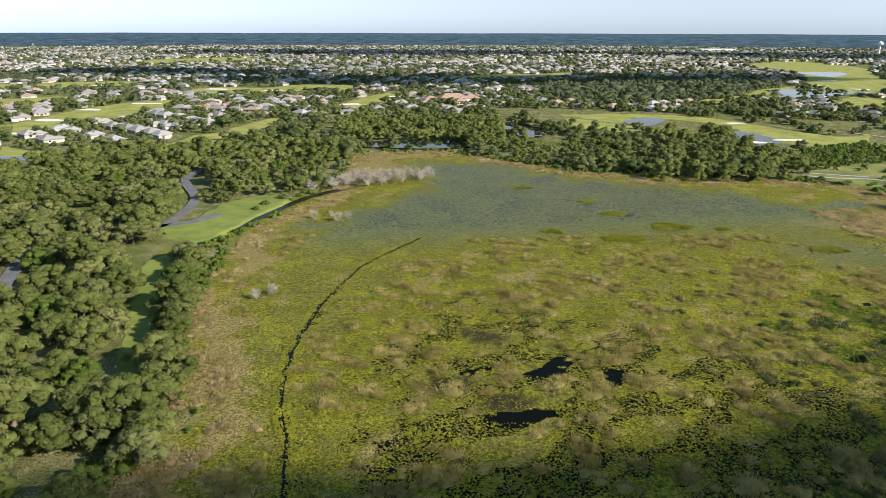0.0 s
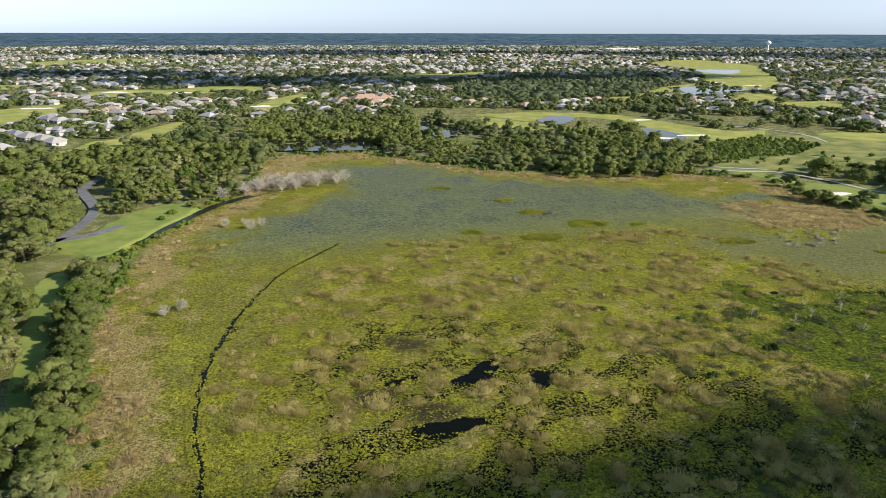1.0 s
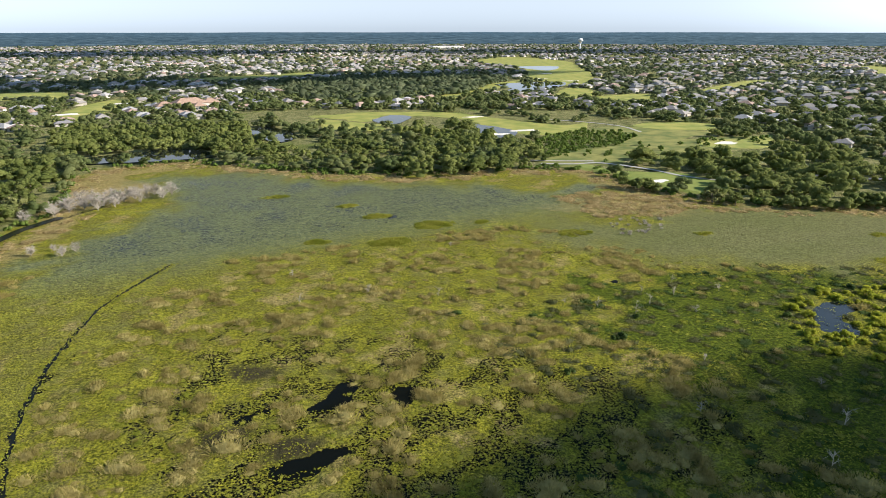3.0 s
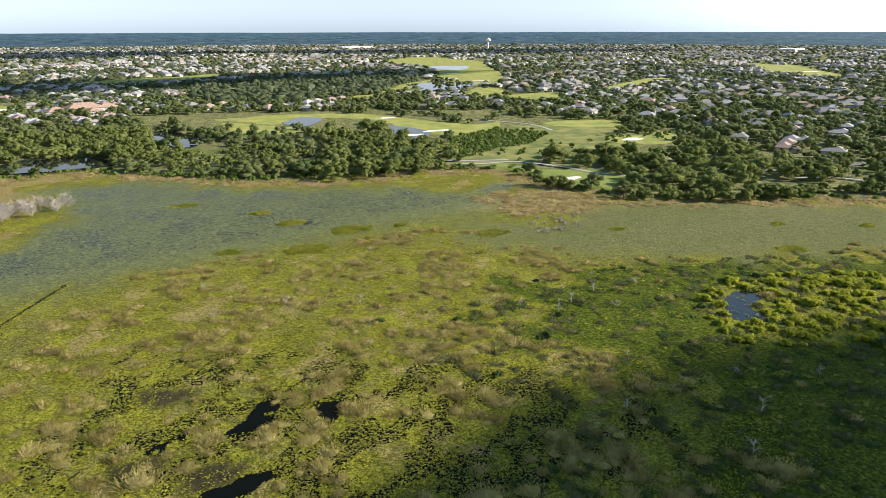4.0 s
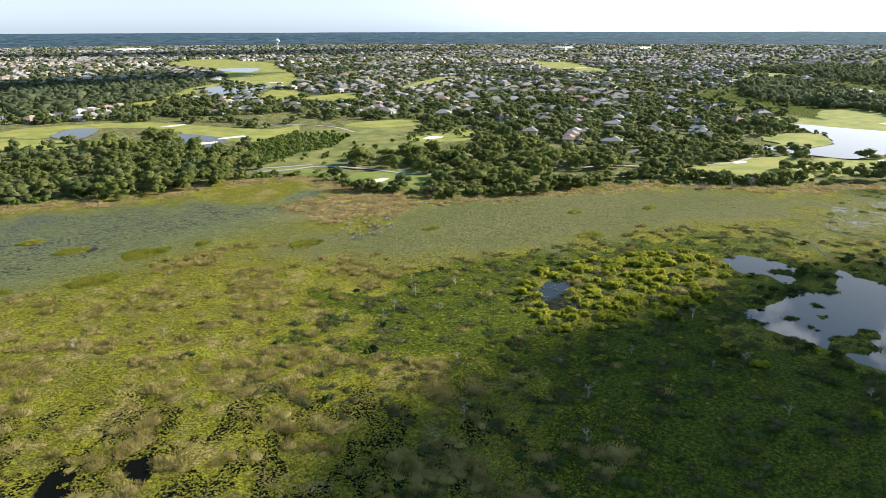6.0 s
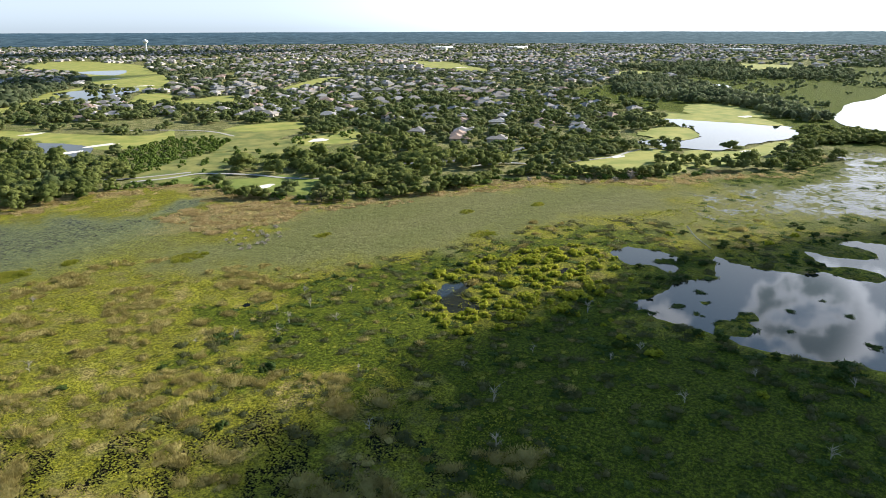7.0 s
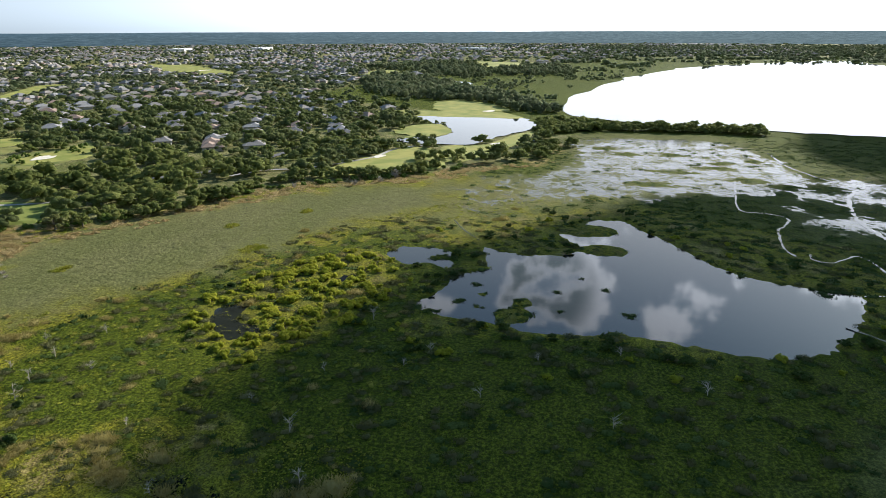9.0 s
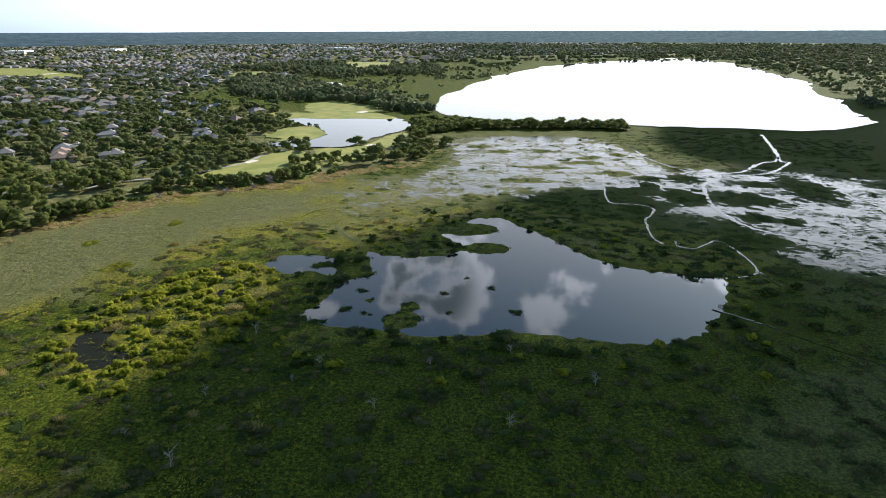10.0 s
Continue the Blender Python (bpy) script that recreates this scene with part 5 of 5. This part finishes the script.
CLUB_ROOF = plain_material("clay_tiles", (0.26, 0.17, 0.12), (0.36, 0.25, 0.18), 0.5, 0.85)
clubhouse(10, 790, 20)


def pylon(x, y, high):
    steel = GREYWOOD
    ob = thing("pylon", "grey steel lattice power pylon above distant trees", "pylon", pose(x, y, 0.5, 0, 0, 30), "power pylons")
    for sx, sy in ((1, 1), (1, -1), (-1, 1), (-1, -1)):
        part("leg", mesh("pylon_leg", tube([(3.5 * sx, 3.5 * sy, -0.5), (0.7 * sx, 0.7 * sy, high * 0.75), (0.2 * sx, 0.2 * sy, high)], [0.35, 0.3, 0.25], 4), steel), ob)
    for z, w in ((0.7, 8), (0.82, 6.5), (0.93, 5)):
        part("crossarm", mesh("pylon_arm", tube([(-w, 0, high * z), (0, 0, high * z + 0.8), (w, 0, high * z)], [0.2, 0.35, 0.2], 4), steel), ob)


pylon(-1270, 2230, 40)
pylon(-1000, 2080, 40)
pylon(480, 1870, 46)

# ---- marsh plants ----
def tuft(blades, wide, high, thick, seed):
    """A soft mound of splayed blades, one narrow triangle each."""
    r = np.random.default_rng(seed)
    a, q = r.uniform(0, 2 * math.pi, blades), np.sqrt(r.uniform(0, 1, blades))
    d = wide * q
    base = np.stack([d * np.cos(a), d * np.sin(a) * 0.75, 0.34 * high * (1 - q * q) - 0.1], 1)
    tall = high * (0.62 - 0.3 * q * q) * r.uniform(0.5, 1.25, blades)
    lean = np.stack([np.cos(a), np.sin(a)], 1) * (q * r.uniform(0.1, 0.75, blades))[:, None] * high * 0.8 + r.normal(0, 0.16, (blades, 2)) * high
    top = base + np.c_[lean, tall]
    b = r.uniform(0, 2 * math.pi, blades)
    side = np.stack([np.cos(b), np.sin(b), np.zeros(blades)], 1) * thick * r.uniform(0.6, 1.4, (blades, 1))
    v = np.stack([base - side, base + side, top], 1).reshape(-1, 3)
    cv, cf = lumpy(ICO1, seed, 0.5)
    cv = cv * np.array([wide * 0.66, wide * 0.5, high * 0.34])
    return joined([(v, np.arange(3 * blades).reshape(-1, 3)), (cv, cf[cv[cf][..., 2].mean(axis=1) > -0.02 * high])])


TUFTS = [tuft((230, 180, 270, 140, 230)[k], (2.1, 1.6, 2.7, 1.2, 2.3)[k], (1.4, 1.15, 1.25, 1.4, 0.95)[k], 0.065, 100 + k) for k in range(5)]
BELTS = [tuft(84, 2.0, 1.05, 0.09, 105 + k) for k in range(4)]
SEDGES = [tuft(36, 1.3, 0.7, 0.10, 110 + k) for k in range(4)]
MATS = [tuft(46, 2.3, 0.75, 0.14, 115 + k) for k in range(4)]


def spread(count, x0, x1, y0, y1):
    return np.stack([rng.uniform(x0, x1, count), rng.uniform(y0, y1, count)], 1)


def dry_land(p, margin=0.5):
    """Keeps points on the marsh and off its open water."""
    x, y = p[:, 0], p[:, 1]
    keep = (edge_distance(POND_EDGE, x, y) < -margin) & (edge_distance(POOL_EDGE, x, y) < -margin) & (edge_distance(WILLOW_POOL, x, y) < -margin)
    for cx, cy, rx, ry, tilt in HOLES:
        keep &= np.hypot((x - cx) / rx, (y - cy) / ry) > 1.25
    keep &= line_distance(CHANNEL, x, y) > 2.2
    for c in CREEKS:
        keep &= line_distance(c, x, y) > 3.0
    return p[keep]


def clumped(p, size, seed, level):
    return p[waves(p[:, 0], p[:, 1], size, seed, 3) > level]


def outside(p, poly, margin=0):
    return p[edge_distance(poly, p[:, 0], p[:, 1]) < -margin]


def within(p, poly, margin=0):
    return p[edge_distance(poly, p[:, 0], p[:, 1]) > margin]


p = dry_land(within(outside(outside(spread(9500, -60, 330, 85, 270), SLOUGH, -6), PALE_MAT, -6), MARSH, 4))
p = p[0.75 * waves(p[:, 0], p[:, 1], 48, 209, 2) + 0.8 * waves(p[:, 0], p[:, 1], 11, 201, 2) > 0.31]
p = p[((edge_distance(LUSH, p[:, 0], p[:, 1]) < 0) & (p[:, 0] < 150 + 0.3 * (p[:, 1] - 100))) | (rng.random(len(p)) < 0.1)]
wood("reed_tufts", [(x, y, 0.15, rng.uniform(0.5, 1.15) + 0.7 * rng.random() ** 3) for x, y in p], TUFTS, "olive-tan reed clumps standing in the marsh", REED)
p = dry_land(within(outside(outside(spread(4500, -60, 345, 80, 280), SLOUGH, 0), PALE_MAT, 0), MARSH, 4))
p = clumped(p, 30, 207, -0.12)
wood("sedge_tufts", [(x, y, 0.15, rng.uniform(0.5, 1.3)) for x, y in p], SEDGES, "low green sedge growing on the marsh", SEDGE)
p = within(spread(60000, -80, 430, 100, 480), MARSH, -6)
d = edge_distance(MARSH, p[:, 0], p[:, 1])
p = p[(d < (15 + 7 * waves(p[:, 0], p[:, 1], 40, 202)) * np.where((p[:, 0] < -40) & (p[:, 1] < 300), 0.55, 1.0)) & (waves(p[:, 0], p[:, 1], 22, 203, 3) > -0.1)]
p = np.concatenate([off_lines(p, [CANAL_LINE], 5)[:2000], clumped(within(spread(9000, 170, 330, 220, 340), CAPE, -2), 12, 208, 0.0)[:420]])
wood("dry_reed_belt", [(x, y, 0.2, rng.uniform(0.6, 1.3)) for x, y in p], BELTS, "tan dry reeds along the marsh edge", DRYREED)
p = clumped(dry_land(within(spread(12000, 60, 560, -190, 200), LUSH + [], -1e9)), 18, 204, 0.05)
p = within(outside(p, PALE_MAT), MARSH, 5)
p = p[(edge_distance(LUSH, p[:, 0], p[:, 1]) > -5) | (p[:, 1] < 112)]
p = p[edge_distance(FLATS, p[:, 0], p[:, 1]) < 4]
wood("green_rushes", [(x, y, 0.15, rng.uniform(0.6, 1.5)) for x, y in p], SEDGES + MATS, "dense deep green rushes and ferns in the marsh", SHRUB)
p = clumped(within(spread(4200, 240, 580, -190, 130), FLATS, 2), 15, 12, 0.3)
d = np.max([blob(p[:, 0], p[:, 1], *b) for b in BEDS] + [0.05 * edge_distance(b, p[:, 0], p[:, 1]) for b in BANKS], axis=0)
q = spread(6500, 240, 620, -220, 130)
e = np.max([blob(q[:, 0], q[:, 1], *b) for b in BEDS] + [0.05 * edge_distance(b, q[:, 0], q[:, 1]) for b in BANKS], axis=0)
p = np.concatenate([p[d < 0][:170], q[e > 0.05][:1050]])
wood("flat_rushes", [(x, y, 0.1, rng.uniform(0.7, 1.6)) for x, y in p], MATS, "dark rushes on shallow shining mud flats", SHRUB)
p = []
for cx, cy, rx, ry in ISLETS:
    k = int(2 + rx * ry * 0.5)
    a, q = rng.uniform(0, 6.28, k), np.sqrt(rng.uniform(0, 0.8, k))
    p += [(cx + rx * u * math.cos(b), cy + ry * u * math.sin(b), 0.05, rng.uniform(0.5, 1.0)) for u, b in zip(q, a)]
wood("islet_rushes", p, SEDGES + MATS, "bright green rushes on pond islets", SHRUB)
p = outside(spread(9000, -110, 420, 96, 490), MARSH, -1)
p = p[edge_distance(MARSH, p[:, 0], p[:, 1]) > -9 + 3 * waves(p[:, 0], p[:, 1], 30, 205)]
p = off_lines(clear_of(p, [LAWN_W], 0), [CANAL_LINE], 3.2)[:900]
wood("bank_shrubs", [(x, y, 0.4, rng.uniform(0.6, 1.6)) for x, y in p], LOW, "green bushes along the marsh bank", BRIGHT)
p = clumped(dry_land(within(outside(outside(spread(8500, 55, 300, -110, 190), FLATS, 0), PALE_MAT, 0), MARSH, 8), 1.0), 14, 206, 0.22)
p = p[(p[:, 1] < 112) | (edge_distance(LUSH, p[:, 0], p[:, 1]) > -32)][:2100]
wood("dull_reed_tufts", [(x, y, 0.15, rng.uniform(0.5, 1.3)) for x, y in p], BELTS, "dull olive reed mounds among green rushes", DULL)
# small green isles and tufts in the open slough
p = []
for cx, cy, rx, ry, k in ISLES:
    a, q = rng.uniform(0, 6.28, k), np.sqrt(rng.uniform(0, 1, k))
    p += [(cx + rx * u * math.cos(b), cy + ry * u * math.sin(b), 0.05, rng.uniform(0.55, 1.1)) for u, b in zip(q, a)]
wood("slough_isles", p, TUFTS, "bright green grass islets in the slough", SEDGE)


def pads(name, p, lo, hi, label):
    """Floating pads: thin notched discs, joined."""
    n = len(p)
    a = 2 * math.pi * np.arange(6) / 6 + rng.uniform(0, 6.28, (n, 1))
    r = rng.uniform(lo, hi, (n, 1)) * rng.uniform(0.7, 1.2, (n, 6))
    v = np.empty((n, 7, 3))
    v[:, 0, :2], v[:, 0, 2] = p, 0.42
    v[:, 1:, 0], v[:, 1:, 1], v[:, 1:, 2] = p[:, :1] + r * np.cos(a), p[:, 1:] + r * np.sin(a), 0.33 + rng.uniform(-0.05, 0.12, (n, 6))
    i = 7 * np.arange(n)[:, None]
    f = np.concatenate([i + [0, k, k + 1] for k in range(1, 6)])
    tagged(new(name, np_mesh(name, v.reshape(-1, 3), f, [PAD])), label, "lily pads", kind="stuff")


p = dry_land(spread(70000, -40, 140, 85, 215), -0.2)
p = within(outside(p, SLOUGH, -2), LILIES, -14)
p = p[waves(p[:, 0], p[:, 1], 20, 9) > -0.42][:21000]
q = np.array(CHANNEL, float)
k = rng.uniform(0, len(q) - 1.001, 3600)
i = k.astype(int)
q = q[i] + (q[i + 1] - q[i]) * (k - i)[:, None] + rng.choice((-1, 1), (3600, 1)) * rng.uniform(0.22, 2.6, (3600, 1)) * np.array([0.95, -0.25])
k = within(spread(900, 160, 190, 134, 162), WILLOW_POOL, -1)
p = np.concatenate([p, q, k[waves(k[:, 0], k[:, 1], 9, 212) > 0]])
pads("lily_pads", p, 0.13, 0.29, "yellow-green lily pads floating on dark water")

# shrubs
p = clumped(dry_land(within(spread(1500, 150, 250, 110, 170), WILLOWS, 0), 0.8), 16, 221, -0.32)
q = within(dry_land(spread(4000, 130, 330, -60, 170), 1.0), MARSH, 10)
ring = edge_distance(POND_EDGE, q[:, 0], q[:, 1])
q = q[(ring > -26) & (waves(q[:, 0], q[:, 1], 22, 222, 3) > 0.1) & (edge_distance(FLATS, q[:, 0], q[:, 1]) < 0)]
for x, y in p[:215]:
    plant(SHRUBS[int(rng.integers(0, 2))], float(x), float(y), 0.1, float(rng.uniform(0.55, 1.15)), "marsh shrubs")
for x, y in q[:125]:
    plant(SHRUBS[int(rng.integers(1, 4))], float(x), float(y), 0.1, float(rng.uniform(0.5, 1.1)), "marsh shrubs")
q2 = clumped(dry_land(within(spread(3000, 30, 200, 60, 210), MARSH, 10), 1.0), 20, 223, 0.35)[:14]
wood("low_shrubs", [(x, y, 0.1, rng.uniform(0.5, 1.1)) for x, y in q2], LOW, "low dark shrubs scattered over the marsh", SHRUB)


def dead_tree(seed, high, bushy, twigs=3):
    r = np.random.default_rng(seed)
    out = [tube([(0, 0, -0.3), (0.1, 0.05, high * 0.5), (0.15, 0.0, high)], [high * 0.022 + 0.03, high * 0.016 + 0.02, 0.02], 5)]
    for k in range(bushy):
        a, h = r.uniform(0, 6.28), high * r.uniform(0.03, 0.75)
        e = high * r.uniform(0.22, 0.5) * (1.15 - 0.6 * h / high)
        z = h + e * r.uniform(0.5, 1.2)
        tip = np.array((e * math.cos(a), e * math.sin(a), z))
        out.append(tube([(0.05, 0, h), tip * (0.5, 0.5, 1) * np.array((1, 1, 0)) + np.array((0, 0, h + (z - h) * 0.6)), tip], [0.07 + high * 0.008, 0.05 + high * 0.005, 0.03], 4))
        for _ in range(twigs):
            t2 = tip + r.normal(0, 0.16, 3) * high * (1, 1, 0.8)
            out.append(tube([tip * 0.6 + np.array((0, 0, h * 0.4)), t2], [0.045, 0.02], 3))
    return mesh("dead_tree_wood", joined(out), GREYWOOD)


SNAGS = [dead_tree(300 + k, (5.0, 6.0, 4.0)[k % 3], 9) for k in range(4)]
BUSHY = [dead_tree(320 + k, (5.5, 6.5, 5.0)[k % 3], 34, 7) for k in range(3)]
SNAG_XY = [(132, 186), (128, 176), (140, 180), (147, 190), (120, 172), (112, 180), (137, 166), (104, 186), (100, 120), (125, 105), (160, 92), (150, 70), (172, 60), (110, 95), (135, 120), (180, 40), (165, 20), (70, 205), (50, 216), (92, 252), (28, 214), (152, 110), (170, 88), (145, 40), (30, 240), (185, 110), (118, 140), (156, 178)]
for i, (x, y) in enumerate(SNAG_XY):
    ob = new("dead_tree", SNAGS[i % 4])
    ob.matrix_basis = pose(x + 0.5, y, 0.1, 0, 0, 67 * i % 360) @ Matrix.Scale(0.45 + 0.05 * (i * 3 % 7), 4)
    tagged(ob, "bare grey dead tree standing in the marsh", "dead tree", "dead trees")
BUSH_XY = [(-68, 350), (-52, 362), (-46, 366), (-57, 356), (-38, 370), (-30, 376), (-25, 380), (-22, 372), (-16, 386), (-35, 382), (-44, 378), (-33, 366), (-12, 378), (-48, 372), (-28, 384), (-20, 390), (-40, 362), (-54, 370), (-8, 384), (-32, 372), (-50, 300), (-46, 292), (-42, 296), (-57, 296), (-54, 204), (-58, 200), (350, 186), (362, 176), (375, 172), (335, 214)]
for i, (x, y) in enumerate(BUSH_XY):
    ob = new("dead_bush", BUSHY[i % 3])
    ob.matrix_basis = pose(x, y, 0.1, 0, 0, 77 * i % 360) @ Matrix.Scale((1.0 if i < 20 else 0.55) + 0.06 * (i * 3 % 5), 4)
    tagged(ob, "pale leafless bush with many fine branches", "dead bush", "dead bushes")

SCRUB_BED = [(172, 266), (193, 257), (183, 238), (164, 242)]
for i, (x, y) in enumerate(within(spread(90, 160, 196, 236, 268), SCRUB_BED, -1)[:26]):
    ob = new("dead_bush", BUSHY[i % 3])
    ob.matrix_basis = pose(float(x), float(y), 0.1, 0, 0, 51 * i % 360) @ Matrix.Diagonal((0.34 + 0.02 * (i % 5), 0.34, 0.2, 1))
    tagged(ob, "low pale leafless bush on the dry cape", "dead bush", "dead bushes")

# ---- clouds: they shade part of the marsh and mirror in the pond ----
def cloud_material():
    m = Nodes("cloud")
    tc = m.t.nodes.new("ShaderNodeTexCoord")
    rad = m.t.nodes.new("ShaderNodeVectorMath")
    rad.operation = "LENGTH"
    flat = m.t.nodes.new("ShaderNodeMapping")
    flat.inputs["Scale"].default_value = (1, 1, 0)
    m.t.links.new(tc.outputs["Object"], flat.inputs["Vector"])
    m.t.links.new(flat.outputs[0], rad.inputs[0])
    wisps = m.noise(0.012, 6, 0.6)
    dense = m.math("ADD", m.math("SUBTRACT", 0.95, rad.outputs["Value"]), m.math("MULTIPLY", m.math("SUBTRACT", wisps, 0.5), 0.55))
    alpha = m.span(dense, 0.0, 0.12)
    body = m.blend(0.13, m.simple("ShaderNodeBsdfDiffuse", (0.85, 0.85, 0.85)), m.simple("ShaderNodeBsdfTranslucent", (0.85, 0.85, 0.85)))
    return m.done(m.blend(alpha, m.simple("ShaderNodeBsdfTransparent", (1, 1, 1)), body))


CLOUD = cloud_material()


def cloud(x, y, wide, deep, high=450.0, tilt=0.0):
    """A flat-based cumulus over the place whose shadow centre is x, y."""
    v, f = lumpy(ico(4), int(abs(x)) + 5, 0.15)
    v = v * np.where(v[:, 2:] < 0, (1, 1, 0.3), (1, 1, 1))
    off = SUN_WAY * (high / SUN_WAY.z)
    ob = new("cloud", np_mesh("cloud", v, f, [CLOUD], None, None, True))
    ob.matrix_basis = pose(x + off.x, y + off.y, high, 0, 0, tilt) @ Matrix.Diagonal((wide, deep, 45, 1))
    return tagged(ob, "soft grey-white cumulus cloud over the marsh", "cloud", kind="structure")


cloud(163, -78, 320, 212, 450, -14)
cloud(660, -240, 250, 165, 520, -20)
cloud(150, 1180, 620, 120, 500, 5)
cloud(-500, 1350, 300, 110, 500, 0)
cloud(1250, 2300, 900, 260, 600, -20)
cloud(-200, 2600, 900, 300, 600, 0)
